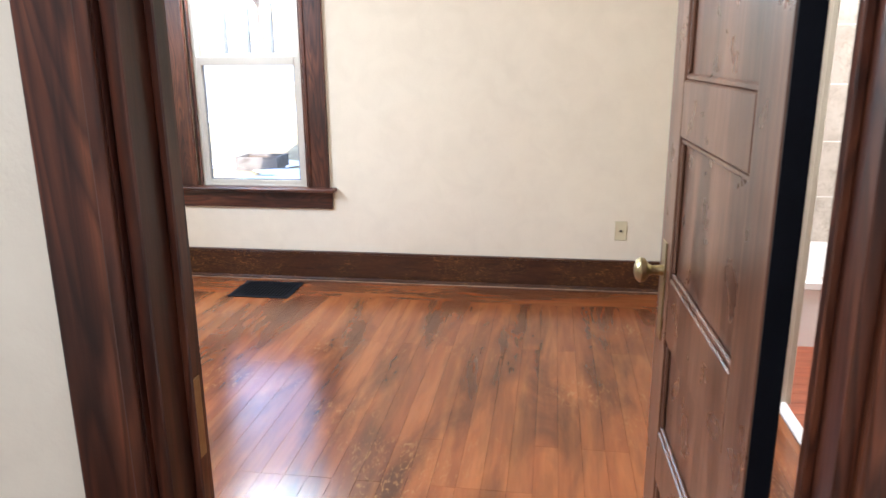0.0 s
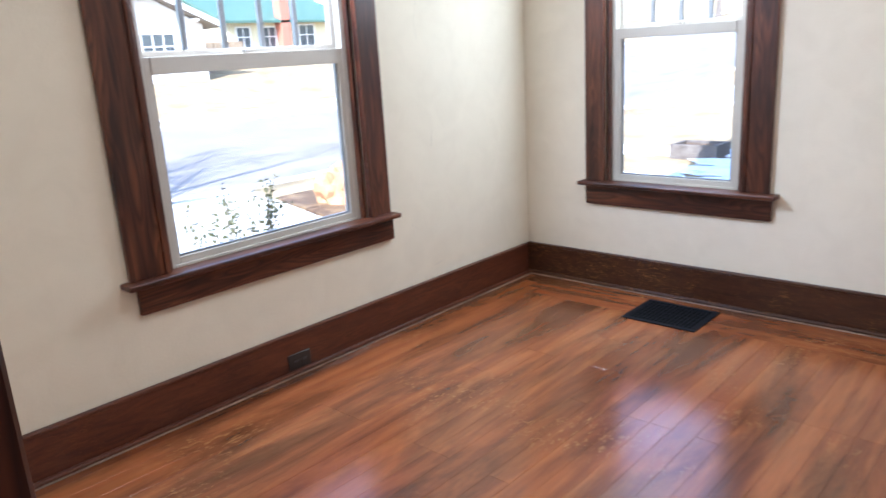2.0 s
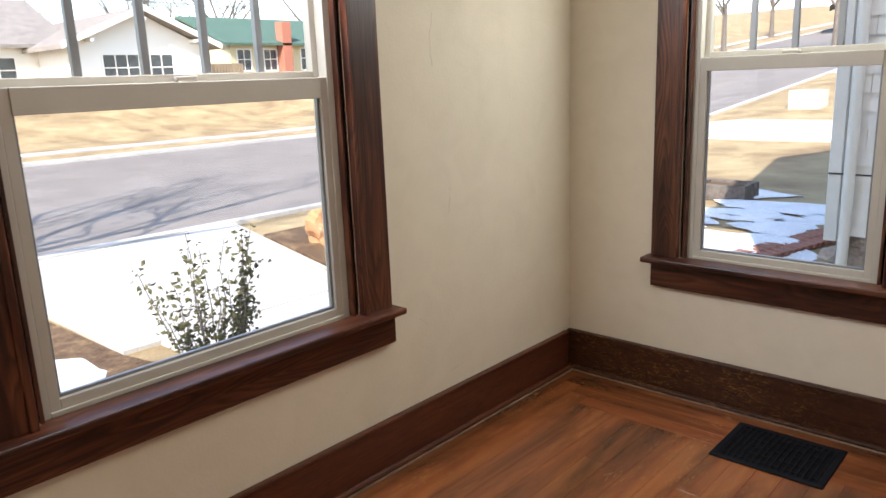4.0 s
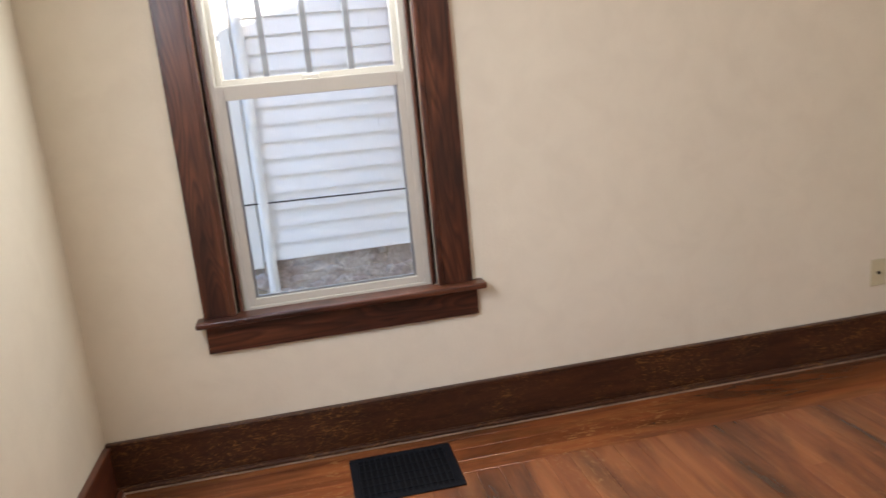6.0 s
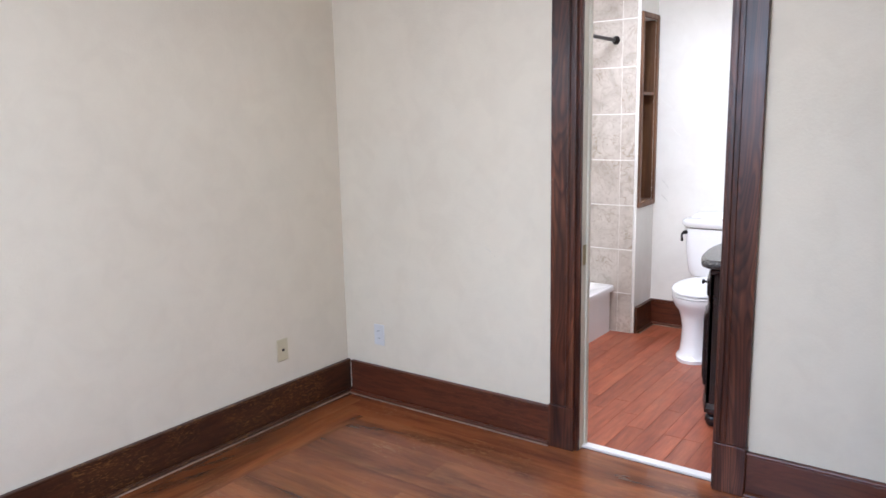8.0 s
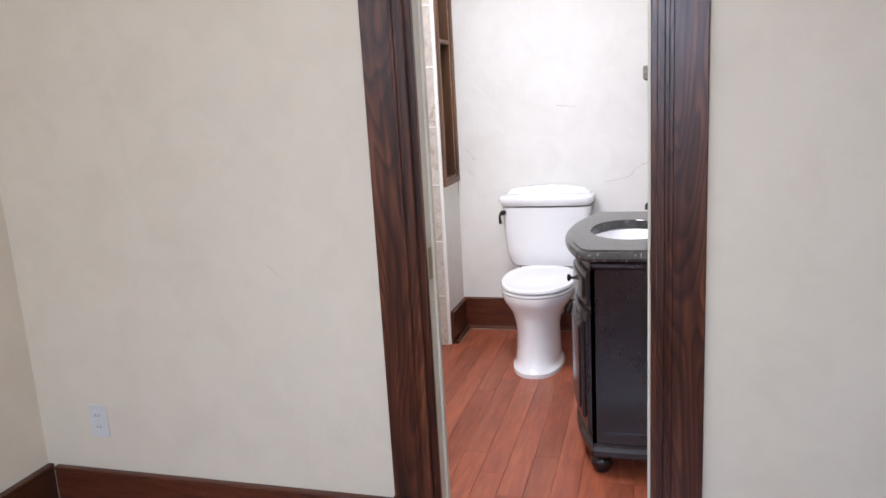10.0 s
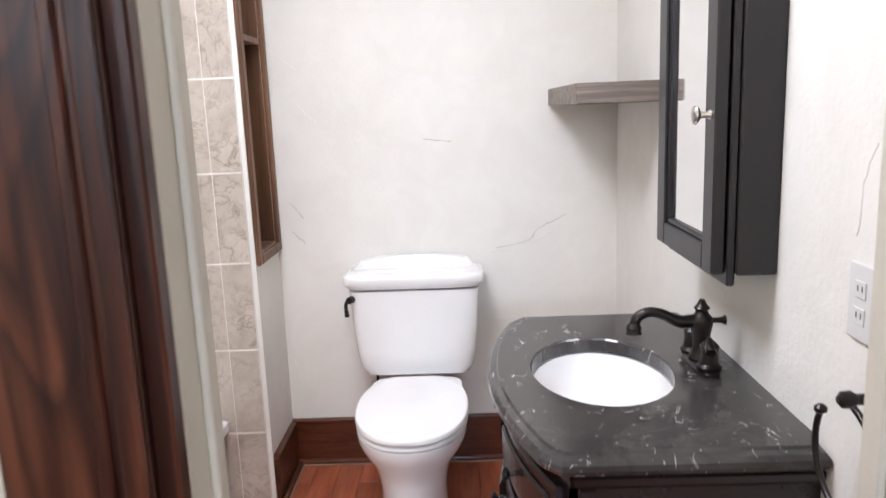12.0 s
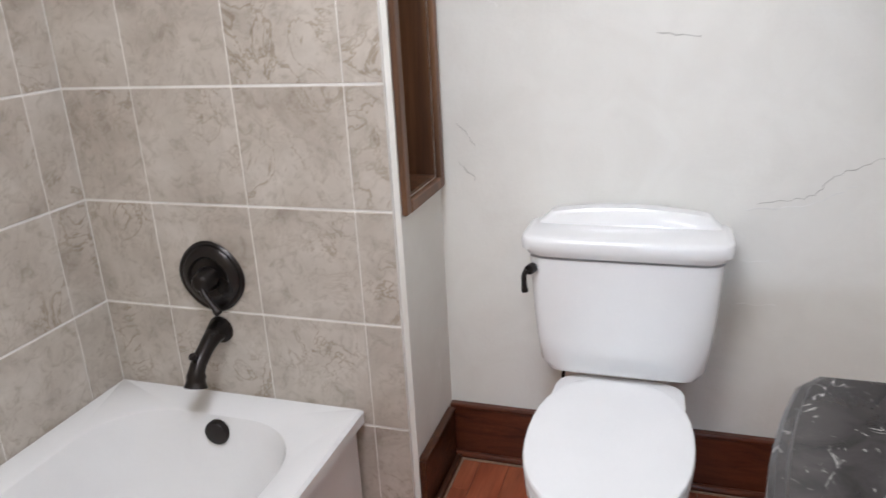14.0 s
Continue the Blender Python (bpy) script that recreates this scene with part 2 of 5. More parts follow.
VINYL = plain("white_vinyl", (0.52, 0.485, 0.42), 0.3, vary=0.04, bump=0.03)
METALGREY = plain("grey_aluminium", (0.27, 0.28, 0.29), 0.4, 0.5)
WHITEPAINT = plain("white_paint", (0.78, 0.76, 0.72), 0.4, vary=0.05)
PORCELAIN = plain("white_porcelain", (0.83, 0.82, 0.81), 0.08, vary=0.02, bump=0.0)
ACRYLIC = plain("tub_enamel", (0.82, 0.81, 0.8), 0.14, vary=0.02, bump=0.0)
BRONZE = plain("oil_rubbed_bronze", (0.025, 0.02, 0.018), 0.28, 0.6, vary=0.3)
ESPRESSO = plain("espresso_paint", (0.018, 0.011, 0.011), 0.22, vary=0.25, bump=0.04)
BLACKPAINT = plain("black_brown_paint", (0.014, 0.012, 0.014), 0.35, vary=0.2, bump=0.06)
NICKEL = plain("brushed_nickel", (0.62, 0.59, 0.54), 0.28, 1.0, vary=0.08)
BRASS = plain("aged_brass", (0.42, 0.34, 0.18), 0.3, 0.9, vary=0.25)
MIRROR = plain("mirror_silver", (0.9, 0.9, 0.9), 0.01, 1.0, vary=0.0, bump=0.0)
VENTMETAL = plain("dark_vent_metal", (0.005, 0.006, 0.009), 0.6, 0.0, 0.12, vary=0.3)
# near-black for shade inside hollows: under the grille, between floor strips
VOID = plain("hollow_shade_black", (0.004, 0.004, 0.005), 0.8, spec=0.08)
ALMOND = plain("almond_plastic", (0.62, 0.55, 0.36), 0.35, vary=0.04)
WHITEPLASTIC = plain("white_plastic", (0.7, 0.69, 0.67), 0.35, vary=0.04)
DARKPLASTIC = plain("dark_plastic", (0.02, 0.016, 0.014), 0.4)
MARBLE = marble("dark_marble")
TILE = stone_tile("beige_stone_tile")
GROUT = plain("pale_grout", (0.82, 0.8, 0.76), 0.8)
GLASS = clear_glass("window_glass")
CRACK = plain("raised_plaster", (0.84, 0.82, 0.78), 0.7)
CRACKDARK = plain("crack_shadow", (0.46, 0.43, 0.39), 0.8)


# ---------------------------------------------------------------- mesh tools
def box(bm, x0, x1, y0, y1, z0, z1, bevel=0.0, seg=1):
    r = bmesh.ops.create_cube(bm, size=1)
    vs = r["verts"]
    for v in vs:
        v.co = Vector(((x0 + x1) / 2 + v.co.x * (x1 - x0), (y0 + y1) / 2 + v.co.y * (y1 - y0), (z0 + z1) / 2 + v.co.z * (z1 - z0)))
    if bevel:
        es = list({e for v in vs for e in v.link_edges})
        bmesh.ops.bevel(bm, geom=es, offset=bevel, segments=seg, affect="EDGES", profile=0.5)


def loft(bm, rings, cap0=True, cap1=True, closed=True):
    rows = [[bm.verts.new(p) for p in r] for r in rings]
    n = len(rows[0])
    for a, b in zip(rows, rows[1:]):
        for i in range(n if closed else n - 1):
            j = (i + 1) % n
            bm.faces.new((a[i], a[j], b[j], b[i]))
    if cap0:
        bm.faces.new(rows[0][::-1])
    if cap1:
        bm.faces.new(rows[-1])


def ellipse(cx, cy, z, rx, ry, n=32, power=2.0, flat=None):
    pts = []
    for i in range(n):
        a = 2 * math.pi * i / n
        c, s = math.cos(a), math.sin(a)
        x = math.copysign(abs(c) ** (2 / power), c) * rx
        y = math.copysign(abs(s) ** (2 / power), s) * ry
        if flat is not None:
            x = min(x, flat)
        pts.append((cx + x, cy + y, z))
    return pts


def tube(bm, pts, radii, n=12):
    pts = [Vector(p) for p in pts]
    if not isinstance(radii, (list, tuple)):
        radii = [radii] * len(pts)
    rings, side = [], None
    for i, p in enumerate(pts):
        d = (pts[min(i + 1, len(pts) - 1)] - pts[max(i - 1, 0)]).normalized()
        if side is None:
            side = d.orthogonal().normalized()
        side = (side - d * side.dot(d)).normalized()
        up = d.cross(side)
        rings.append([p + (side * math.cos(2 * math.pi * k / n) + up * math.sin(2 * math.pi * k / n)) * radii[i] for k in range(n)])
    loft(bm, rings)


def curve_pts(pts, steps=6):
    """Catmull-Rom through the points."""
    pts = [Vector(p) for p in pts]
    q = [pts[0] * 2 - pts[1]] + pts + [pts[-1] * 2 - pts[-2]]
    out = []
    for i in range(1, len(q) - 2):
        for s in range(steps):
            t = s / steps
            a, b, c, d = q[i - 1:i + 3]
            out.append(0.5 * (2 * b + (c - a) * t + (2 * a - 5 * b + 4 * c - d) * t * t + (3 * b - a - 3 * c + d) * t ** 3))
    return out + [pts[-1]]


def part(name, bm, mat, parent=None, smooth=False, label=""):
    bmesh.ops.recalc_face_normals(bm, faces=bm.faces)
    me = bpy.data.meshes.new(name)
    bm.to_mesh(me)
    bm.free()
    for f in me.polygons:
        f.use_smooth = smooth
    me.materials.append(mat)
    ob = new(name, me)
    if smooth:
        me.set_sharp_from_angle(angle=radians(40))
    if parent:
        ob.parent = parent
        ob.matrix_parent_inverse = Matrix.Translation(-parent.location)
    if label:
        ob["label"] = label
    return ob


def boxes(name, rows, mat, parent=None, bevel=0.0, label=""):
    bm = bmesh.new()
    for r in rows:
        box(bm, *r, bevel)
    return part(name, bm, mat, parent, label=label)


def empty(name, at, **tags):
    e = new(name)
    e.location = at
    e.empty_display_size = 0.1
    return tagged(e, **tags)


def piece_mesh(sx, sy, sz, bevel, mat, name):
    """One box with bevelled edges, centred, shared between alike pieces."""
    bm = bmesh.new()
    box(bm, -sx / 2, sx / 2, -sy / 2, sy / 2, -sz / 2, sz / 2, bevel)
    bmesh.ops.recalc_face_normals(bm, faces=bm.faces)
    me = bpy.data.meshes.new(name)
    bm.to_mesh(me)
    bm.free()
    me.materials.append(mat)
    return me


def piece(name, me, at, parent, rz=0.0):
    ob = new(name, me)
    ob.location = at
    ob.rotation_euler = (0, 0, rz)
    ob.parent = parent
    ob.matrix_parent_inverse = Matrix.Translation(-parent.location)
    return ob


# ---------------------------------------------------------------- structure
W, D, H = 3.61, 3.42, 2.68
T, TE, TS = 0.13, 0.09, 0.09
BX0, BX1, BS, BH = W + TE, 5.82, -2.24, 2.5
TX, RY = 5.485, -0.945


def struct(name, rows, mat, label="", bevel=0.0):
    ob = boxes(name, rows, mat, bevel=bevel)
    return tagged(ob, label=label, kind="structure")


# window openings: west y -2.25..-1.28, z 0.57..2.12 ; north x 0.53..1.235
WO = (-2.25, -1.28, 0.57, 2.12)
NO = (0.53, 1.235, 0.57, 2.12)
struct("wall_west", [(-T, 0, -D, WO[0], -0.7, H), (-T, 0, WO[1], T, -0.7, H), (-T, 0, WO[0], WO[1], -0.7, WO[2]), (-T, 0, WO[0], WO[1], WO[3], H)], WALL, "cream plaster wall with a window to the street")
struct("wall_north", [(0, NO[0], 0, T, -0.7, H), (NO[1], W, 0, T, -0.7, H), (NO[0], NO[1], 0, T, -0.7, NO[2]), (NO[0], NO[1], 0, T, NO[3], H)], WALL, "cream plaster wall with a window")
EO = (-2.025, -1.42, 2.03)
struct("wall_east", [(W, W + TE, EO[1], T, -0.7, H), (W, W + TE, -D, EO[0], -0.7, H), (W, W + TE, EO[0], EO[1], EO[2], H)], WALL, "cream plaster wall with the bathroom doorway")
SO = (2.237, 3.05, 2.06)
struct("wall_south", [(-T, SO[0], -D - TS, -D, -0.7, H), (SO[1], W + TE, -D - TS, -D, -0.7, H), (SO[0], SO[1], -D - TS, -D, SO[2], H)], WALL, "cream plaster wall with the entry doorway")
struct("ceiling", [(-T, W + TE, -D - TS, T, H, H + 0.15)], CEIL, "white plaster ceiling")
struct("wall_bath_east", [(BX1, BX1 + T, BS - T, T, -0.7, BH)], BATHWALL, "off-white plaster wall behind the toilet")
struct("wall_bath_south", [(W + TE, BX1, BS - T, BS, -0.7, BH)], BATHWALL, "off-white plaster wall behind the vanity")
struct("wall_bath_north", [(W + TE, BX1, 0.012, T + 0.012, -0.7, BH)], BATHWALL, "bathroom wall behind the tub")
# return block with the recessed niche
NX0, NX1, NZ0, NZ1, ND = 5.535, 5.775, 0.918, 2.14, 0.1
struct("wall_bath_return", [(TX + 0.012, NX0, RY, 0.012, 0, BH), (NX1, BX1, RY, 0.012, 0, BH), (NX0, NX1, RY, 0.012, 0, NZ0), (NX0, NX1, RY, 0.012, NZ1, BH), (NX0, NX1, RY + ND, 0.012, NZ0, NZ1)], BATHWALL, "off-white plaster return wall beside the tub")
struct("ceiling_bath", [(W + TE, BX1, BS, 0.012, BH, BH + 0.1)], CEIL, "white plaster bathroom ceiling")
# hallway behind the walker
struct("wall_hall", [(0.9, 1.03, -6.2, -D - TS, 0, H), (3.6, 3.73, -6.2, -D - TS, 0, H), (0.9, 3.73, -6.33, -6.2, 0, H)], WHITEPAINT, "white painted hallway walls")
struct("ceiling_hall", [(0.9, 3.73, -6.33, -D - TS, H, H + 0.1)], CEIL, "white hallway ceiling")

floor_bed = struct("floor", [(-T, W, -D, T, -0.12, -0.012)], VOID, "reddish brown varnished strip-wood floor")
for coords in FLOOR_SPACE:
    coords.object = floor_bed
floor_bath = struct("floor_bath", [(W, BX1 + T, BS - T, 0.1, -0.12, -0.012)], VOID, "red-brown laminate plank floor")
struct("floor_hall", [(0.9, 3.73, -6.33, -D, -0.12, 0.0)], PLANK["y"], "dark varnished hallway floor")
struct("threshold", [(W + 0.03, W + 0.075, EO[0], EO[1], 0.0, 0.014)], WHITEPAINT, "white painted metal threshold strip", 0.003)

HB = 0.188


def baseboard(name, rows):
    """rows: axis, start, end, wall coordinate, inward sign."""
    b = empty(name, (0, 0, 0), kind="structure", label="dark stained wooden baseboard with shoe moulding")
    for ax, a0, a1, w, s in rows:
        for nm, d, z0, z1, bev in (("board", 0.02, 0.0, HB - 0.016, 0.002), ("cap", 0.025, HB - 0.016, HB, 0.005), ("shoe", 0.04, 0.0, 0.022, 0.009), ("worn_edge", 0.045, 0.0, 0.006, 0.0015)):
            lo = {"shoe": 0.02, "worn_edge": 0.04}.get(nm, 0.0)
            p0, p1 = sorted((w + s * lo, w + s * d))
            bm = bmesh.new()
            if ax == 0:
                box(bm, a0, a1, p0, p1, z0, z1, bev, 2)
            else:
                box(bm, p0, p1, a0, a1, z0, z1, bev, 2)
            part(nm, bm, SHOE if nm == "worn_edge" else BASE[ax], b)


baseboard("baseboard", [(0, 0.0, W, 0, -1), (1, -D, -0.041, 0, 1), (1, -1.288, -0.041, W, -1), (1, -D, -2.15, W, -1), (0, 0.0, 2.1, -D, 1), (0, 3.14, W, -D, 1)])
baseboard("baseboard_bath", [(1, BS, RY, BX1, -1), (0, TX + 0.015, BX1 - 0.041, RY, -1), (0, 5.03, BX1 - 0.041, BS, 1)])


def casing_leg(e, ax, a0, a1, z0, z1, w, s, thick=0.024, bead_at=1):
    """A flat casing board with a moulded inner strip. ax: the wall's run."""
    rows = [(a0, a1, 0.0, thick)]
    wd = a1 - a0
    b0, b1 = (a1 - 0.02, a1) if bead_at > 0 else (a0, a0 + 0.02)
    for (u0, u1, d0, d1), nm in (((a0, a1, 0.0, thick), "casing"), ((b0, b1, thick, thick + 0.008), "bead")):
        p0, p1 = sorted((w + s * d0, w + s * d1))
        bm = bmesh.new()
        if ax == 0:
            box(bm, u0, u1, p0, p1, z0, z1, 0.003, 2)
        else:
            box(bm, p0, p1, u0, u1, z0, z1, 0.003, 2)
        part(nm, bm, CASING[2], e)


def build_window(name, ax, o, w, s, outer, stool, apron, panes, label, drop=0.0):
    """ax: run of the wall (0: x, 1: y). o: opening lo, hi, sill, head. s: sign towards the room."""
    lo, hi, zs, zh = o
    e = empty(name, (0, 0, 0), kind="structure", label=label)

    def bx(nm, a0, a1, d0, d1, z0, z1, mat, bev=0.002):
        p0, p1 = sorted((w + s * d0, w + s * d1))
        bm = bmesh.new()
        if ax == 0:
            box(bm, a0, a1, p0, p1, z0, z1, bev, 2)
        else:
            box(bm, p0, p1, a0, a1, z0, z1, bev, 2)
        return part(nm, bm, mat, e)

    wood_h = CASING[ax]
    casing_leg(e, ax, outer[0], lo - 0.012, 0.592, zh, w, s, bead_at=1)
    casing_leg(e, ax, hi + 0.012, outer[1], 0.592, zh, w, s, bead_at=-1)
    bx("head_casing", outer[0] - 0.02, outer[1] + 0.02, 0.0, 0.028, zh, zh + 0.14, wood_h)
    # stool and apron
    bx("stool", stool[0], stool[1], -0.02, 0.075, 0.57, 0.592, wood_h, 0.006)
    bx("apron", apron[0], apron[1], 0.0, 0.022, 0.462, 0.568, wood_h, 0.003)
    # dark jamb liners with stop beads
    for a, t in ((lo - 0.012, 1), (hi + 0.012, -1)):
        a0, a1 = sorted((a, a + t * 0.022))
        bx("jamb_stop", a0, a1, -0.025, 0.0, 0.592, zh, CASING[2])
        a0, a1 = sorted((a, a + t * 0.016))
        bx("jamb_liner", a0, a1, -0.035, -0.027, 0.592, zh, CASING[2])
    # vinyl frame
    f = 0.032
    fl, fh = lo - 0.0, hi + 0.0
    bx("frame", fl, fl + f, -0.1, -0.026, zs + 0.01, zh, VINYL)
    bx("frame", fh - f, fh, -0.1, -0.026, zs + 0.01, zh, VINYL)
    bx("frame", fl + f, fh - f, -0.11, -0.022, zs + 0.004, 0.6, VINYL)
    bx("frame", fl + f, fh - f, -0.1, -0.026, zh - 0.03, zh, VINYL)
    # lower sash
    g0, g1 = fl + f + 0.026, fh - f - 0.026
    for nm, a0, a1, d0, d1, z0, z1 in (("sash", fl + f, g0, -0.058, -0.028, 0.6, 1.375 - drop), ("sash", g1, fh - f, -0.058, -0.028, 0.6, 1.375 - drop), ("sash", g0, g1, -0.058, -0.028, 0.6, 0.626), ("meeting_rail", g0, g1, -0.06, -0.024, 1.325 - 1.5 * drop, 1.375 - drop),
                                       ("sash", fl + f, g0 - 0.004, -0.094, -0.064, 1.345 - drop, zh - 0.03), ("sash", g1 + 0.004, fh - f, -0.094, -0.064, 1.345 - drop, zh - 0.03), ("sash", g0 - 0.004, g1 + 0.004, -0.094, -0.064, 1.35 - drop, 1.395 - drop), ("sash", g0, g1, -0.094, -0.064, zh - 0.07, zh - 0.03)):
        bx(nm, a0, a1, d0, d1, z0, z1, VINYL)
    # grey weather strips round the lower pane
    for a0, a1, z0, z1 in ((g0, g0 + 0.008, 0.626, 1.325 - 1.5 * drop), (g1 - 0.008, g1, 0.626, 1.325 - 1.5 * drop), (g0 + 0.008, g1 - 0.008, 0.626, 0.634)):
        bx("spacer", a0, a1, -0.052, -0.04, z0, z1, METALGREY, 0.001)
    bx("sash_lock", (g0 + g1) / 2 - 0.03, (g0 + g1) / 2 + 0.03, -0.055, -0.03, 1.375 - drop, 1.39 - drop, VINYL, 0.004)
    for d, z0, z1 in ((-0.046, 0.626, 1.325 - 1.5 * drop), (-0.08, 1.395 - drop, zh - 0.07)):
        p = bx("pane", g0, g1, d - 0.003, d, z0, z1, GLASS, 0.0)
        p.visible_shadow = False
    for i in range(1, panes):
        a = g0 + (g1 - g0) * i / panes
        bx("muntin", a - 0.0105, a + 0.0105, -0.09, -0.072, 1.395 - drop, zh - 0.07, METALGREY, 0.002)
    # outside sill
    bx("outer_sill", lo, hi, -T - 0.05, -0.111, zs - 0.03, zs + 0.005, VINYL)
    return e


build_window("window_1", 1, WO, 0.0, 1, (-2.414, -1.14), (-2.443, -1.12), (-2.392, -1.128), 5, "white vinyl double-hung window in dark stained wood trim", 0.022)
build_window("window_2", 0, NO, 0.0, -1, (0.406, 1.376), (0.381, 1.417), (0.405, 1.389), 4, "white vinyl sash window in dark stained wood trim")


def build_doorways():
    # bathroom doorway
    e = empty("doorway_bath", (W, -1.72, 0), kind="structure", label="dark stained wooden door casing round the bathroom doorway")
    for a0, a1, sgn in ((-1.408, -1.288, -1), (-2.15, -2.032, 1)):
        # casing above a plinth block
        casing_leg(e, 1, a0, a1, 0.205, EO[2], W, -1, bead_at=sgn)
        bm = bmesh.new()
        box(bm, W - 0.032, W, a0 - 0.003, a1 + 0.003, 0.0, 0.205, 0.003, 2)
        part("plinth", bm, CASING[2], e)
        g0 = a0 + 0.028 if sgn < 0 else a1 - 0.04
        bm = bmesh.new()
        box(bm, W - 0.029, W - 0.0235, g0, g0 + 0.012, 0.205, EO[2], 0.002)
        part("bead", bm, CASING[2], e)
    boxes("head_casing", [(W - 0.028, W, -2.17, -1.27, EO[2], EO[2] + 0.14)], CASING[1], e, 0.003)
    for y0, y1, q0, q1 in ((EO[1] - 0.006, EO[1] + 0.013, EO[1] - 0.014, EO[1] - 0.006), (EO[0] - 0.009, EO[0] + 0.006, EO[0] + 0.006, EO[0] + 0.014)):
        boxes("jamb", [(W - 0.014, W + 0.006, y0, y1, 0, EO[2])], CASING[2], e, 0.002)
        boxes("jamb", [(W + 0.006, W + TE + 0.004, y0, y1, 0, EO[2])], CREAM, e, 0.002, "cream painted jamb")
        boxes("stop", [(W + 0.048, W + 0.07, q0, q1, 0, EO[2])], CREAM, e, 0.002)
    boxes("jamb", [(W, W + TE, EO[0] + 0.012, EO[1] - 0.012, EO[2] - 0.016, EO[2])], CREAM, e)
    boxes("strike_plate", [(W + 0.012, W + 0.042, EO[0] + 0.0065, EO[0] + 0.0085, 0.86, 0.95)], BRASS, e, 0.0008)
    boxes("strike_plate", [(W + 0.012, W + 0.042, EO[1] - 0.0085, EO[1] - 0.0065, 0.86, 0.95)], BRASS, e, 0.0008)
    # entry doorway
    y1 = -D - TS
    e = empty("doorway_entry", (2.6, -D, 0), kind="structure", label="dark stained wooden door casing round the entry doorway")
    for a0, a1, sgn in ((2.127, SO[0] - 0.012, 1), (SO[1] + 0.012, 3.17, -1)):
        casing_leg(e, 0, a0, a1, 0.0, SO[2], y1, -1, bead_at=sgn)
        boxes("casing", [(a0, a1, -D, -D + 0.012, 0, SO[2])], CASING[2], e, 0.002)
    boxes("head_casing", [(2.07, 3.17, y1 - 0.028, y1, SO[2], SO[2] + 0.14), (2.07, 3.17, -D, -D + 0.028, SO[2], SO[2] + 0.14)], CASING[0], e, 0.003)
    for x0, x1, q0, q1 in ((SO[0] - 0.012, SO[0] + 0.008, SO[0] + 0.008, SO[0] + 0.02), (SO[1] - 0.008, SO[1] + 0.012, SO[1] - 0.02, SO[1] - 0.008)):
        boxes("jamb", [(x0, x1, y1 - 0.012, -D + 0.008, 0, SO[2])], CASING[2], e, 0.002)
        boxes("stop", [(q0, q1, y1 + 0.045, -D - 0.04, 0, SO[2])], CASING[2], e, 0.002)
    boxes("jamb", [(SO[0] + 0.008, SO[1] - 0.008, y1, -D, SO[2] - 0.018, SO[2])], CASING[0], e)
    boxes("strike_plate", [(SO[0] + 0.008, SO[0] + 0.0105, -D - 0.034, -D - 0.006, 0.84, 0.96)], BRASS, e, 0.0008)


build_doorways()


def build_door():
    """The open five-panel door. Built along +x from its hinge, then turned."""
    L, t, h = 0.695, 0.036, 2.02
    e = empty("door_1", (2.972, -3.366, 0.008), kind="structure", label="open dark stained five-panel wooden door")
    rails = [(0.0, 0.21), (0.46, 0.575), (0.79, 0.925), (1.215, 1.325), (1.58, 1.7), (1.88, h)]
    st = 0.115
    e.location = (0, 0, 0)
    boxes("stile", [(0, st, -t, 0, 0, h)], DOORWOOD, e, 0.003)
    boxes("stile", [(L - st, L, -t, 0, 0, h)], DOORWOOD, e, 0.003)
    # thin near-black sheet covering the hinge edge
    boxes("hinge_edge", [(-0.003, -0.0005, -t + 0.002, -0.002, 0.002, h - 0.002)], VENTMETAL, e, 0.0, "thin near-black sheet over the hinge edge")
    for z0, z1 in rails:
        boxes("rail", [(st, L - st, -t, 0, z0, z1)], DOORWOOD, e, 0.003)
    for (a, b), (c, d) in zip(rails, rails[1:]):
        boxes("panel", [(st, L - st, -t + 0.012, -0.012, b, c)], DOORWOOD, e)
        bm = bmesh.new()
        for y0, y1 in ((-t + 0.004, -t + 0.0125), (-0.0125, -0.004)):
            box(bm, st, L - st, y0, y1, b, b + 0.012, 0.003)
            box(bm, st, L - st, y0, y1, c - 0.012, c, 0.003)
            box(bm, st, st + 0.012, y0, y1, b + 0.012, c - 0.012, 0.003)
            box(bm, L - st - 0.012, L - st, y0, y1, b + 0.012, c - 0.012, 0.003)
        part("panel_moulding", bm, DOORWOOD, e)
    for side in (0.0, -t):
        s = 1 if side == 0 else -1
        y0, y1 = sorted((side, side + s * 0.003))
        boxes("escutcheon", [(L - 0.075, L - 0.035, y0, y1, 0.77, 0.99)], BRASS, e, 0.001)
        bm = bmesh.new()
        y = side + s * 0.003
        prof = [(0.012, 0.0), (0.01, 0.022), (0.014, 0.03), (0.026, 0.038), (0.028, 0.048), (0.022, 0.056), (0.008, 0.06)]
        loft(bm, [[(L - 0.055 + r * math.cos(k * math.pi / 10), y + s * q, 0.925 + r * math.sin(k * math.pi / 10)) for k in range(20)] for r, q in prof])
        part("knob", bm, BRASS, e, True, "aged brass door knob")
    for z in (0.25, 1.78):
        bm = bmesh.new()
        tube(bm, [(-0.004, -t - 0.006, z - 0.045), (-0.004, -t - 0.006, z + 0.045)], 0.006, 10)
        part("hinge", bm, BRONZE, e, True)
    # local +y is the face towards the opening
    e.matrix_basis = pose(2.988, -3.382, 0.008, 0, 0, 92.0)
    for c in e.children:
        c.matrix_parent_inverse = Matrix.Identity(4)


build_door()


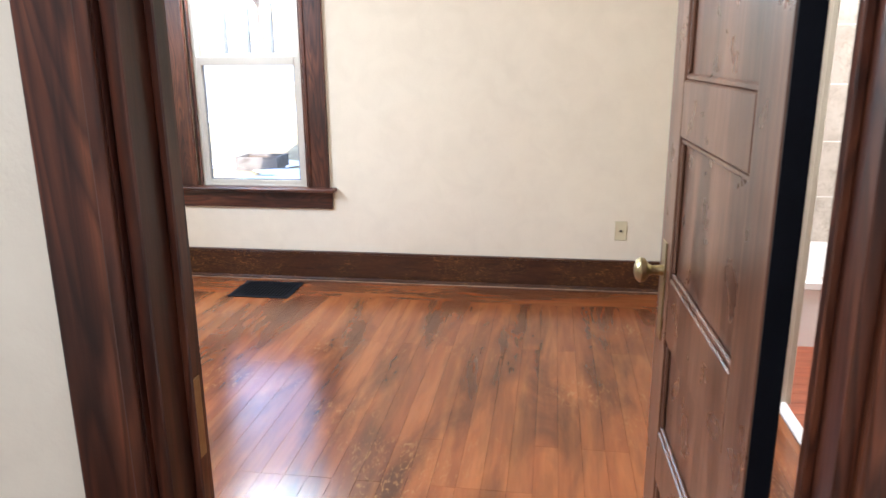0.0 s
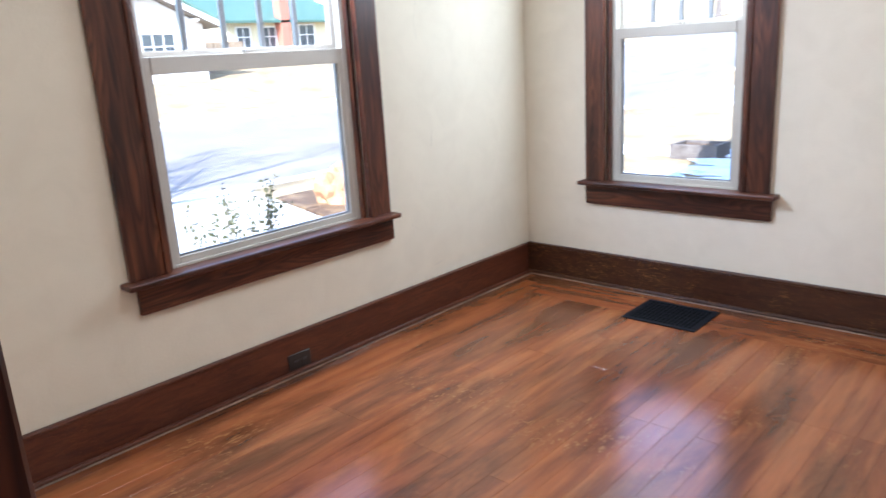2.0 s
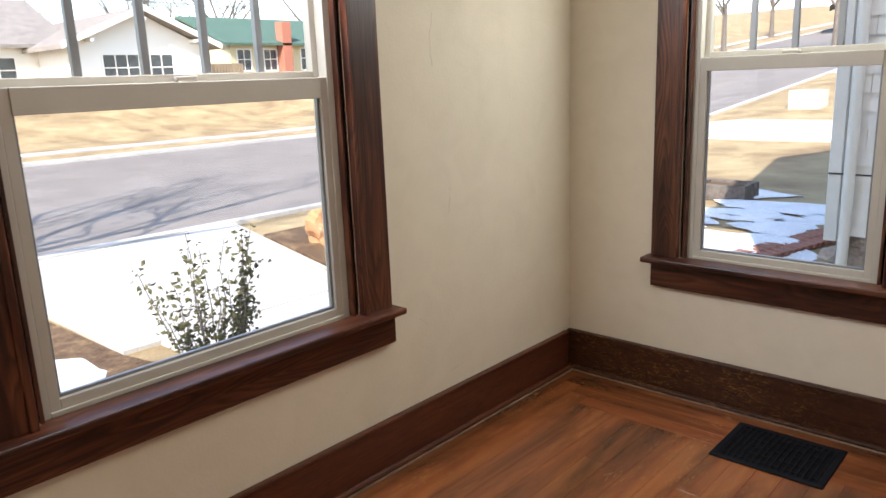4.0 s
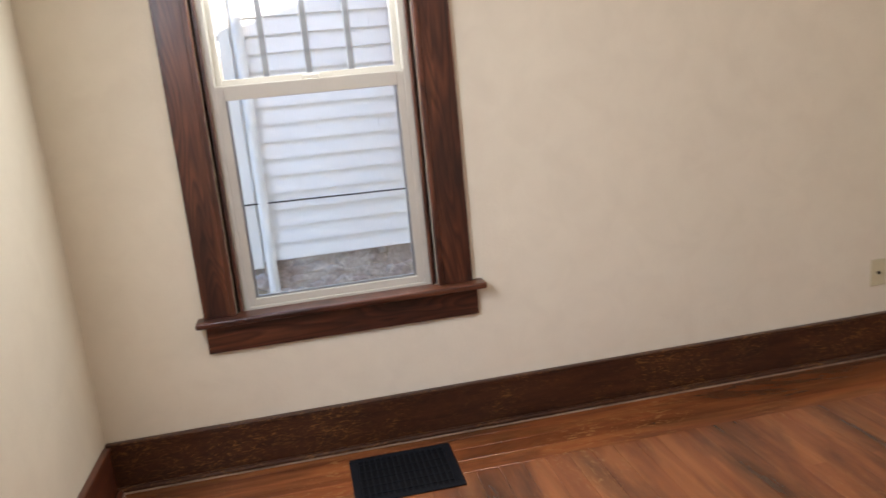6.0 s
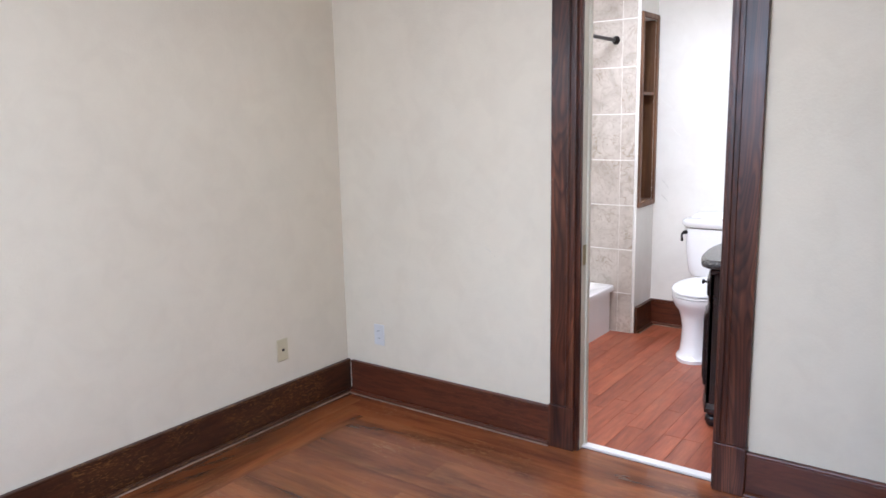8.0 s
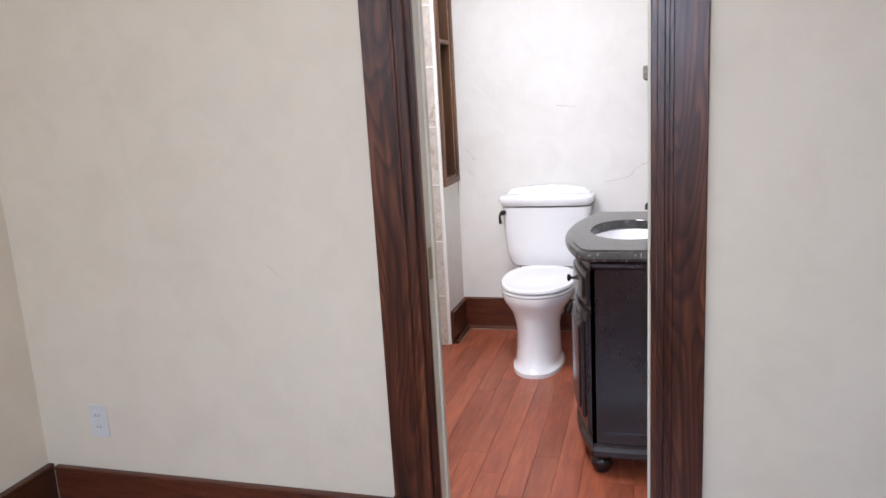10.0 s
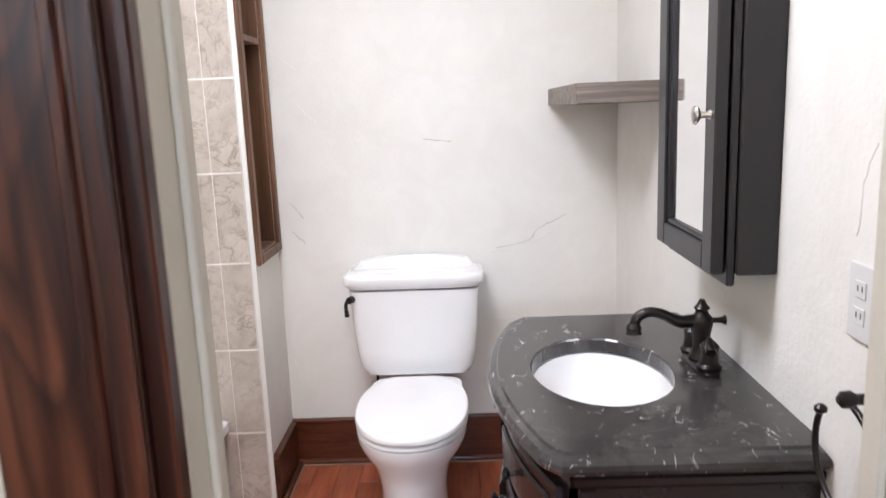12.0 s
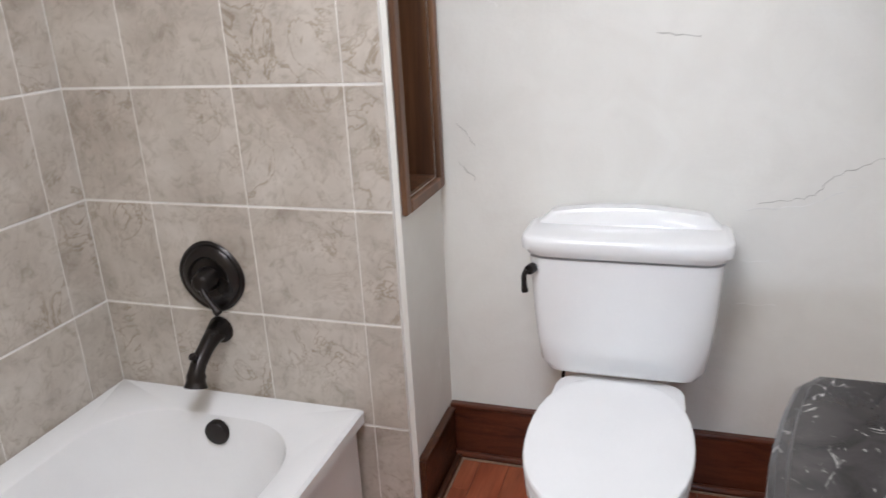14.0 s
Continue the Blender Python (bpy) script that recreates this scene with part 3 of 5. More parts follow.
# ---------------------------------------------------------------- bedroom things
def build_vent():
    x0, x1, y0, y1 = 0.835, 1.21, -0.41, -0.105
    e = empty("floor_vent", ((x0 + x1) / 2, (y0 + y1) / 2, 0), label="dark metal floor heating grille set in the wood floor", category="vent")
    boxes("frame", [(x0, x1, y0, y0 + 0.025, 0, 0.006), (x0, x1, y1 - 0.025, y1, 0, 0.006), (x0, x0 + 0.025, y0 + 0.025, y1 - 0.025, 0, 0.006), (x1 - 0.025, x1, y0 + 0.025, y1 - 0.025, 0, 0.006)], VENTMETAL, e, 0.002)
    # no real hollow: a flat black sheet paints the duct's shade
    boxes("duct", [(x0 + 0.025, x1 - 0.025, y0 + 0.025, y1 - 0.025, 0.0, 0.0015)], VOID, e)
    n = 16
    bm = bmesh.new()
    for i in range(n):
        x = x0 + 0.03 + (x1 - x0 - 0.06) * i / (n - 1)
        box(bm, x - 0.003, x + 0.003, y0 + 0.025, y1 - 0.025, 0.0015, 0.005)
    for i in range(5):
        y = y0 + 0.05 + (y1 - y0 - 0.1) * i / 4
        box(bm, x0 + 0.025, x1 - 0.025, y - 0.003, y + 0.003, 0.002, 0.0045)
    part("louvre", bm, VENTMETAL, e)


build_vent()


def build_outlet(at, normal, mat, label, kind="duplex", w=0.07, h=0.115, slots=DARKPLASTIC):
    """normal: (axis, sign)."""
    e = empty("wall_outlet", at, label=label, category="outlet", group="wall outlets")
    ax, s = normal

    def bx(nm, u0, u1, d0, d1, z0, z1, m, bev=0.0):
        p0, p1 = sorted((at[ax] + s * d0, at[ax] + s * d1))
        c = at[1 - ax]
        bm = bmesh.new()
        if ax == 0:
            box(bm, p0, p1, c + u0, c + u1, at[2] + z0, at[2] + z1, bev)
        else:
            box(bm, c + u0, c + u1, p0, p1, at[2] + z0, at[2] + z1, bev)
        part(nm, bm, m, e)

    bx("plate", -w / 2, w / 2, 0.0, 0.006, -h / 2, h / 2, mat, 0.002)
    if kind == "duplex":
        for c in (-0.02, 0.02):
            wide = w < h
            u, z = (0, c) if wide else (c, 0)
            bx("socket", u - 0.014, u + 0.014, 0.006, 0.008, z - 0.013, z + 0.013, mat, 0.001)
            for q in (-0.006, 0.006):
                bx("slot", u + q - 0.001, u + q + 0.001, 0.008, 0.0086, z - 0.003, z + 0.006, slots)
    else:
        bx("jack", -0.007, 0.007, 0.006, 0.012, -0.006, 0.006, DARKPLASTIC, 0.001)
    return e


build_outlet((3.133, 0.0, 0.365), (1, -1), ALMOND, "almond plastic wall jack plate on cream plaster", "jack")
build_outlet((W, -0.245, 0.362), (0, -1), WHITEPLASTIC, "white plastic duplex outlet on the cream wall")
build_outlet((0.02, -1.75, 0.06), (0, 1), DARKPLASTIC, "dark brown duplex outlet set in the baseboard", w=0.115, h=0.07, slots=METALGREY)
build_outlet((4.11, BS, 1.085), (1, 1), WHITEPLASTIC, "white plastic duplex outlet beside the medicine cabinet")


def scratch(name, pts, mat, normal_ax, w=0.0009):
    bm = bmesh.new()
    path = curve_pts(pts, 7)
    rng = random.Random(len(pts) * 7 + int(pts[0][2] * 100))
    path = [p + Vector((0, rng.uniform(-1, 1), rng.uniform(-1, 1))) * 0.0035 if abs(pts[0][0] - pts[-1][0]) < 1e-6 else p + Vector((rng.uniform(-1, 1), 0, rng.uniform(-1, 1))) * 0.0035 for p in path]
    tube(bm, path, [w * rng.uniform(0.3, 1.0) for p in path], 5)
    return tagged(part(name, bm, mat, smooth=True), kind="structure", label="hairline crack in the wall plaster")


for pts in ([(0, -0.86, 1.55), (0, -0.88, 1.45), (0, -0.87, 1.38)], [(0, -0.8, 0.95), (0, -0.81, 0.86)], [(0, -0.99, 0.5), (0, -0.95, 0.47)], [(0, -0.83, 0.25), (0, -0.76, 0.26)]):
    scratch("plaster_crack", pts, CRACKDARK, 0)
scratch("plaster_crack", [(W, -0.98, 0.86), (W, -0.93, 0.9)], CRACKDARK, 0, 0.0008)
# trowel ridges and cracks on the bathroom walls
for pts, m in (([(BX1, -1.78, 0.86), (BX1, -1.9, 0.88), (BX1, -1.95, 0.93), (BX1, -2.05, 0.98)], CRACKDARK), ([(BX1, -1.76, 0.84), (BX1, -1.9, 0.86), (BX1, -2.0, 0.91)], CRACK), ([(BX1, -1.06, 1.42), (BX1, -1.12, 1.36)], CRACK),
               ([(BX1, -1.5, 1.38), (BX1, -1.62, 1.39), (BX1, -1.7, 1.395)], CRACK), ([(BX1, -1.52, 1.28), (BX1, -1.62, 1.27)], CRACKDARK), ([(BX1, -1.0, 1.06), (BX1, -1.05, 1.0)], CRACKDARK), ([(BX1, -1.75, 0.58), (BX1, -1.85, 0.585)], CRACK),
               ([(4.1, BS, 1.32), (4.13, BS, 1.26), (4.14, BS, 1.18)], CRACK), ([(4.72, BS, 1.03), (4.69, BS, 0.97), (4.66, BS, 0.94)], CRACK), ([(5.72, RY, 0.42), (5.72, RY, 0.3)], CRACK), ([(BX1, -1.58, 1.48), (BX1, -1.72, 1.495), (BX1, -1.87, 1.505)], CRACK), ([(BX1, -1.63, 1.39), (BX1, -1.78, 1.378)], CRACK),
               ([(BX1, -0.96, 1.63), (BX1, -1.02, 1.58), (BX1, -1.06, 1.55)], CRACK), ([(BX1, -1.0, 0.95), (BX1, -1.05, 0.9)], CRACKDARK), ([(BX1, -1.12, 1.6), (BX1, -1.18, 1.57)], CRACK), ([(BX1, -1.76, 0.7), (BX1, -1.82, 0.705)], CRACK)):
    scratch("plaster_ridge", pts, m, 0, 0.0019)
bm = bmesh.new()
tube(bm, [(BX1, -1.585, 1.87), (BX1 - 0.01, -1.585, 1.865), (BX1 - 0.014, -1.585, 1.85), (BX1 - 0.004, -1.585, 1.835)], 0.003, 8)
tagged(part("wall_anchor", bm, BRONZE, smooth=True), "small dark metal screw anchor in white plaster", "screw")


# ---------------------------------------------------------------- bathroom things
def build_toilet():
    cy = -1.47
    e = empty("toilet", (5.4, cy, 0), label="white porcelain two-piece toilet with closed lid", category="toilet")
    # foot and column
    bm = bmesh.new()
    sec = [(0.0, 5.27, 0.225, 0.125), (0.02, 5.27, 0.225, 0.125), (0.032, 5.275, 0.213, 0.115), (0.05, 5.28, 0.205, 0.108), (0.062, 5.285, 0.2, 0.112), (0.11, 5.29, 0.19, 0.107), (0.2, 5.29, 0.186, 0.105), (0.26, 5.295, 0.195, 0.116),
           (0.3, 5.305, 0.205, 0.135), (0.34, 5.31, 0.235, 0.165), (0.37, 5.315, 0.25, 0.178), (0.392, 5.32, 0.255, 0.18)]
    loft(bm, [ellipse(cx, cy, z, rx, ry, 36, 2.2) for z, cx, rx, ry in sec])
    part("bowl", bm, PORCELAIN, e, True)
    bm = bmesh.new()
    loft(bm, [ellipse(5.56, cy, z, 0.12, w, 24, 4.0) for z, w in ((0.2, 0.1), (0.3, 0.12), (0.392, 0.165), (0.402, 0.165))])
    part("deck", bm, PORCELAIN, e, True)
    # seat and lid
    for nm, z0, z1, k in (("seat", 0.394, 0.412, 0.99), ("lid", 0.414, 0.436, 1.0)):
        bm = bmesh.new()
        rings = [ellipse(5.345, cy, z, 0.282 * k * q, 0.186 * k * q, 40, 2.25, 0.245) for z, q in ((z0, 0.97), (z0 + 0.004, 1.0), (z1 - 0.007, 1.0), (z1 - 0.002, 0.985), (z1, 0.95))]
        if nm == "lid":
            rings += [ellipse(5.345, cy, z1 - 0.003, 0.282 * 0.9, 0.186 * 0.9, 40, 2.25, 0.235), ellipse(5.345, cy, z1 + 0.003, 0.282 * 0.5, 0.186 * 0.5, 40, 2.25)]
        loft(bm, rings)
        part(nm, bm, PORCELAIN, e, True)
    # tank, tapered towards its foot
    bm = bmesh.new()
    loft(bm, [ellipse(cx, cy, z, rx, ry, 40, 7.0) for z, cx, rx, ry in ((0.412, 5.725, 0.055, 0.165), (0.422, 5.722, 0.073, 0.192), (0.45, 5.72, 0.081, 0.21), (0.52, 5.719, 0.085, 0.221), (0.6, 5.717, 0.088, 0.229), (0.74, 5.715, 0.091, 0.238), (0.748, 5.715, 0.091, 0.238))])
    part("tank", bm, PORCELAIN, e, True)
    bm = bmesh.new()
    loft(bm, [ellipse(5.71, cy, z, rx, ry, 48, 7.0) for z, rx, ry in ((0.757, 0.094, 0.236), (0.761, 0.097, 0.242), (0.767, 0.099, 0.246), (0.774, 0.104, 0.255), (0.796, 0.105, 0.258), (0.804, 0.102, 0.255), (0.809, 0.094, 0.245))])
    # raised, arched back part
    n, rings = 30, []
    for i in range(n + 1):
        u = -1 + 2 * i / n
        k = min(1.0, (1 - abs(u)) / 0.16)
        hgt = 0.806 + 0.025 * (k * k * (3 - 2 * k)) + 0.022 * (1 - u * u)
        y = cy + u * 0.232
        rings.append([(5.735, y, 0.803), (5.742, y, 0.803 + (hgt - 0.803) * 0.7), (5.752, y, hgt), (5.792, y, hgt + 0.001), (5.803, y, 0.803)])
    loft(bm, rings)
    part("tank_lid", bm, PORCELAIN, e, True)
    # lever on the tank's front
    bm = bmesh.new()
    tube(bm, [(5.63, cy + 0.225, 0.722), (5.61, cy + 0.232, 0.722)], [0.014, 0.013], 12)
    tube(bm, curve_pts([(5.61, cy + 0.237, 0.722), (5.605, cy + 0.243, 0.71), (5.602, cy + 0.243, 0.69), (5.602, cy + 0.241, 0.665)], 4), [0.007] * 9 + [0.008] * 2 + [0.009] * 2, 10)
    part("flush_lever", bm, BRONZE, e, True, "dark bronze flush lever")
    bm = bmesh.new()
    tube(bm, [(BX1 - 0.02, cy + 0.2, 0.11), (BX1 - 0.09, cy + 0.2, 0.11)], 0.008, 8)
    tube(bm, [(BX1 - 0.085, cy + 0.2, 0.09), (BX1 - 0.085, cy + 0.2, 0.14)], 0.011, 8)
    tube(bm, curve_pts([(BX1 - 0.085, cy + 0.2, 0.14), (BX1 - 0.09, cy + 0.18, 0.25), (5.72, cy + 0.16, 0.36), (5.72, cy + 0.16, 0.42)], 5), 0.005, 8)
    part("supply_valve", bm, BRONZE, e, True, "dark water supply valve and hose")


build_toilet()

VX0, VX1, VZ = 4.165, 5.005, 0.825
SINK = (4.575, -1.945, 0.205, 0.148)


def bow(x, y_end=-1.785, rise=0.085, x0=VX0, x1=VX1):
    u = (x - (x0 + x1) / 2) / ((x1 - x0) / 2)
    return y_end + rise * (1 - u * u)


def counter_outline(inset, n=22):
    x0, x1 = VX0 + inset, VX1 - inset
    pts = [(x1, BS + 0.002), (x1, -1.805)]
    for i in range(n + 1):
        x = x1 - 0.035 - (x1 - x0 - 0.07) * i / n
        pts.append((x, bow(x) - inset))
    pts += [(x0, -1.805), (x0, BS + 0.002)]
    return pts


def build_vanity():
    e = empty("vanity", (4.58, -2.0, 0), label="dark espresso bow-front bathroom vanity with a dark marble top", category="vanity")
    # bowed cabinet body
    bx0, bx1 = VX0 + 0.03, VX1 - 0.03

    def outline(inset, z):
        x0, x1 = bx0 + inset, bx1 - inset
        pts = [(x1, BS + 0.003, z), (x1, -1.82, z)]
        pts += [(x1 - (x1 - x0) * i / 16, bow(x1 - (x1 - x0) * i / 16, -1.835, 0.085, bx0, bx1) - inset, z) for i in range(17)]
        return pts + [(x0, -1.82, z), (x0, BS + 0.003, z)]

    bm = bmesh.new()
    loft(bm, [outline(0.0, 0.115), outline(0.0, 0.755)], True, False)
    part("body", bm, ESPRESSO, e)
    bm = bmesh.new()
    loft(bm, [outline(-0.004, 0.755), outline(-0.014, 0.765), outline(-0.016, 0.778), outline(-0.008, 0.784)], False, False)
    part("cornice", bm, ESPRESSO, e)
    bm = bmesh.new()
    loft(bm, [outline(-0.02, 0.075), outline(-0.02, 0.095), outline(-0.012, 0.108), outline(-0.002, 0.118)])
    part("plinth", bm, ESPRESSO, e)

    def front(nm, x0, x1, z0, z1, d0, d1, mat=ESPRESSO, par=e):
        bm = bmesh.new()
        n = 8
        rings = []
        for i in range(n + 1):
            x = x0 + (x1 - x0) * i / n
            y = bow(x, -1.835, 0.085, bx0, bx1)
            rings.append([(x, y + d0, z0), (x, y + d1 - 0.004, z0), (x, y + d1, z0 + 0.006), (x, y + d1, z1 - 0.006), (x, y + d1 - 0.004, z1), (x, y + d0, z1)])
        loft(bm, rings)
        return part(nm, bm, mat, par)

    xs = [bx0 + 0.035, bx0 + (bx1 - bx0) / 2, bx1 - 0.035]
    for a, b in zip(xs, xs[1:]):
        front("drawer", a + 0.008, b - 0.008, 0.61, 0.735, 0.001, 0.016)
        front("drawer_panel", a + 0.03, b - 0.03, 0.635, 0.71, 0.0165, 0.023)
        front("door", a + 0.008, b - 0.008, 0.14, 0.585, 0.001, 0.016)
        front("door_panel", a + 0.04, b - 0.04, 0.18, 0.545, 0.0165, 0.026)
        front("door_panel", a + 0.065, b - 0.065, 0.205, 0.52, 0.0265, 0.031)
        for x, z in (((a + b) / 2, 0.672), (b - 0.035 if b < xs[2] else a + 0.035, 0.5)):
            y = bow(x, -1.835, 0.085, bx0, bx1) + 0.022
            bm = bmesh.new()
            loft(bm, [[(x + r * math.cos(k * math.pi / 8), y + q, z + r * math.sin(k * math.pi / 8)) for k in range(16)] for r, q in ((0.006, 0.0), (0.005, 0.012), (0.013, 0.018), (0.014, 0.024), (0.006, 0.028))])
            part("knob", bm, BRONZE, e, True)
    # side stile frame on the face beside the doorway
    boxes("side_frame", [(bx0 - 0.004, bx0 - 0.0002, -2.2, -1.84, 0.12, 0.16), (bx0 - 0.004, bx0 - 0.0002, -1.865, -1.84, 0.16, 0.75)], ESPRESSO, e)
    # bun feet
    for x, y in ((bx0 + 0.03, -1.85), (bx1 - 0.03, -1.85), (bx0 + 0.03, -2.19), (bx1 - 0.03, -2.19)):
        bm = bmesh.new()
        loft(bm, [ellipse(x, y, z, r, r, 18) for z, r in ((0.0, 0.024), (0.006, 0.03), (0.03, 0.04), (0.05, 0.036), (0.058, 0.026), (0.062, 0.034), (0.075, 0.038))])
        part("foot", bm, ESPRESSO, e, True)
    # counter with an oval hole: rings round the sink
    cx, cy, rx, ry = SINK
    outer = counter_outline(0.0)
    angles = sorted({round(math.atan2(y - cy, x - cx), 5) for x, y in outer} | {round(-math.pi + 2 * math.pi * (i + 0.5) / 40, 5) for i in range(40)})

    def reach(poly, a):
        d, best = (math.cos(a), math.sin(a)), 0.0
        for (x0, y0), (x1, y1) in zip(poly, poly[1:] + poly[:1]):
            ex, ey = x1 - x0, y1 - y0
            den = d[0] * ey - d[1] * ex
            if abs(den) < 1e-9:
                continue
            s = ((x0 - cx) * ey - (y0 - cy) * ex) / den
            u = ((x0 - cx) * d[1] - (y0 - cy) * d[0]) / den
            if s > 0 and -1e-4 <= u <= 1.0001:
                best = max(best, s)
        return cx + d[0] * best, cy + d[1] * best

    def oring(inset, z):
        poly = counter_outline(inset)
        return [(*reach(poly, a), z) for a in angles]

    def iring(k, z):
        r = []
        for a in angles:
            q = 1 / math.sqrt((math.cos(a) / rx) ** 2 + (math.sin(a) / ry) ** 2) * k
            r.append((cx + math.cos(a) * q, cy + math.sin(a) * q, z))
        return r

    bm = bmesh.new()
    loft(bm, [iring(1.0, VZ - 0.034), iring(1.0, VZ - 0.004), iring(1.02, VZ), oring(0.03, VZ), oring(0.024, VZ), oring(0.02, VZ - 0.005), oring(0.008, VZ - 0.008), oring(0.001, VZ - 0.016), oring(0.0, VZ - 0.026), oring(0.006, VZ - 0.036), oring(0.016, VZ - 0.04), iring(1.0, VZ - 0.034)], False, False)
    part("countertop", bm, MARBLE, e, False, "dark grey marble countertop with white veins")
    bm = bmesh.new()
    loft(bm, [iring(1.08, VZ - 0.036), iring(0.99, VZ - 0.038), iring(0.95, VZ - 0.07), iring(0.84, VZ - 0.12), iring(0.6, VZ - 0.155), iring(0.2, VZ - 0.168)], False, True)
    part("basin", bm, PORCELAIN, e, True, "white porcelain oval undermount basin")
    bm = bmesh.new()
    loft(bm, [ellipse(cx, cy, VZ - 0.1675 + z, r, r, 20) for z, r in ((0, 0.03), (0.003, 0.028), (0.004, 0.01))])
    part("drain", bm, BRONZE, e, True)


build_vanity()


def build_faucet():
    x, y, z = 4.572, -2.157, VZ
    e = empty("faucet", (x, y, z), label="oil-rubbed bronze two-handle faucet on the marble counter", category="faucet")
    bm = bmesh.new()
    loft(bm, [ellipse(x, y, z + h, rx, ry, 28, 2.6) for h, rx, ry in ((0, 0.084, 0.028), (0.008, 0.084, 0.028), (0.014, 0.076, 0.022))])
    part("base_plate", bm, BRONZE, e, True)
    prof = ((0.012, 0.024), (0.02, 0.026), (0.03, 0.02), (0.05, 0.017), (0.075, 0.02), (0.095, 0.024), (0.108, 0.022), (0.115, 0.015), (0.122, 0.012), (0.128, 0.017), (0.134, 0.012), (0.14, 0.008), (0.146, 0.006))
    bm = bmesh.new()
    loft(bm, [ellipse(x, y, z + h, r, r, 20) for h, r in prof])
    part("column", bm, BRONZE, e, True)
    bm = bmesh.new()
    path = curve_pts([(x, y + 0.015, z + 0.1), (x, y + 0.05, z + 0.1), (x, y + 0.085, z + 0.117), (x, y + 0.112, z + 0.122), (x, y + 0.134, z + 0.112), (x, y + 0.142, z + 0.095)], 5)
    tube(bm, path, [0.014 - 0.003 * min(1.0, i / 12) for i in range(len(path))], 14)
    tube(bm, [(x, y + 0.142, z + 0.098), (x, y + 0.143, z + 0.09), (x, y + 0.143, z + 0.084), (x, y + 0.143, z + 0.076)], [0.012, 0.017, 0.0155, 0.018], 14)
    part("spout", bm, BRONZE, e, True)
    bm = bmesh.new()
    tube(bm, [(x, y - 0.015, z + 0.1), (x, y - 0.04, z + 0.1), (x, y - 0.05, z + 0.1)], [0.006, 0.006, 0.011], 10)
    part("lift_rod", bm, BRONZE, e, True)
    for s in (-1, 1):
        hx = x + s * 0.055
        bm = bmesh.new()
        loft(bm, [ellipse(hx, y, z + h, r, r, 18) for h, r in ((0.012, 0.026), (0.02, 0.027), (0.026, 0.02), (0.05, 0.017), (0.062, 0.02), (0.068, 0.014), (0.074, 0.008))])
        part("handle_base", bm, BRONZE, e, True)
        bm = bmesh.new()
        tube(bm, curve_pts([(hx, y, z + 0.068), (hx + s * 0.015, y + 0.006, z + 0.078), (hx + s * 0.045, y + 0.012, z + 0.062)], 4), [0.009, 0.008, 0.007, 0.007, 0.007, 0.008, 0.009, 0.011, 0.01][:9], 10)
        part("lever", bm, BRONZE, e, True)


build_faucet()


def build_cabinet():
    x0, x1, z0, z1 = 4.405, 4.8, 1.06, 1.78
    e = empty("medicine_cabinet", ((x0 + x1) / 2, BS, z0), label="black wooden medicine cabinet with a mirrored door", category="cabinet")
    boxes("body", [(x0, x1 - 0.015, BS, -2.164, z0, z1)], BLACKPAINT, e, 0.003)
    d0, d1 = x0 + 0.008, x1 + 0.005
    boxes("back_rail", [(d0, d1, -2.164, -2.149, z0 - 0.022, z1 + 0.02)], BLACKPAINT, e, 0.003)
    fw = 0.062
    y0, y1 = -2.146, -2.121
    dr = boxes("door", [(d0 + 0.006, d0 + fw, y0, y1, z0, z1), (d1 - fw, d1 - 0.002, y0, y1, z0, z1), (d0 + fw, d1 - fw, y0, y1, z0, z0 + fw - 0.01), (d0 + fw, d1 - fw, y0, y1, z1 - fw, z1)], BLACKPAINT, e, 0.003)
    boxes("moulding", [(d0 + fw, d0 + fw + 0.012, y0, y1 - 0.006, z0 + fw - 0.01, z1 - fw), (d1 - fw - 0.012, d1 - fw, y0, y1 - 0.006, z0 + fw - 0.01, z1 - fw), (d0 + fw + 0.012, d1 - fw - 0.012, y0, y1 - 0.006, z0 + fw - 0.01, z0 + fw + 0.002)], BLACKPAINT, e, 0.003)
    boxes("mirror", [(d0 + fw + 0.004, d1 - fw - 0.004, y0 + 0.002, y1 - 0.014, z0 + fw - 0.008, z1 - fw + 0.002)], MIRROR, e, 0.0, "silvered mirror glass")
    bm = bmesh.new()
    kx, kz = d0 + 0.034, 1.358
    loft(bm, [[(kx + r * math.cos(k * math.pi / 10), y1 + q, kz + 1.2 * r * math.sin(k * math.pi / 10)) for k in range(20)] for r, q in ((0.008, 0), (0.005, 0.006), (0.005, 0.018), (0.012, 0.022), (0.015, 0.026), (0.013, 0.031), (0.005, 0.034))])
    part("knob", bm, NICKEL, e, True, "brushed nickel knob")


build_cabinet()

bm = bmesh.new()
box(bm, 5.152, 5.805, BS, -1.985, 1.385, 1.444, 0.003)
tagged(part("floating_shelf", bm, SHELFWOOD), "grey-brown wood-grain floating shelf on the bathroom wall", "shelf")


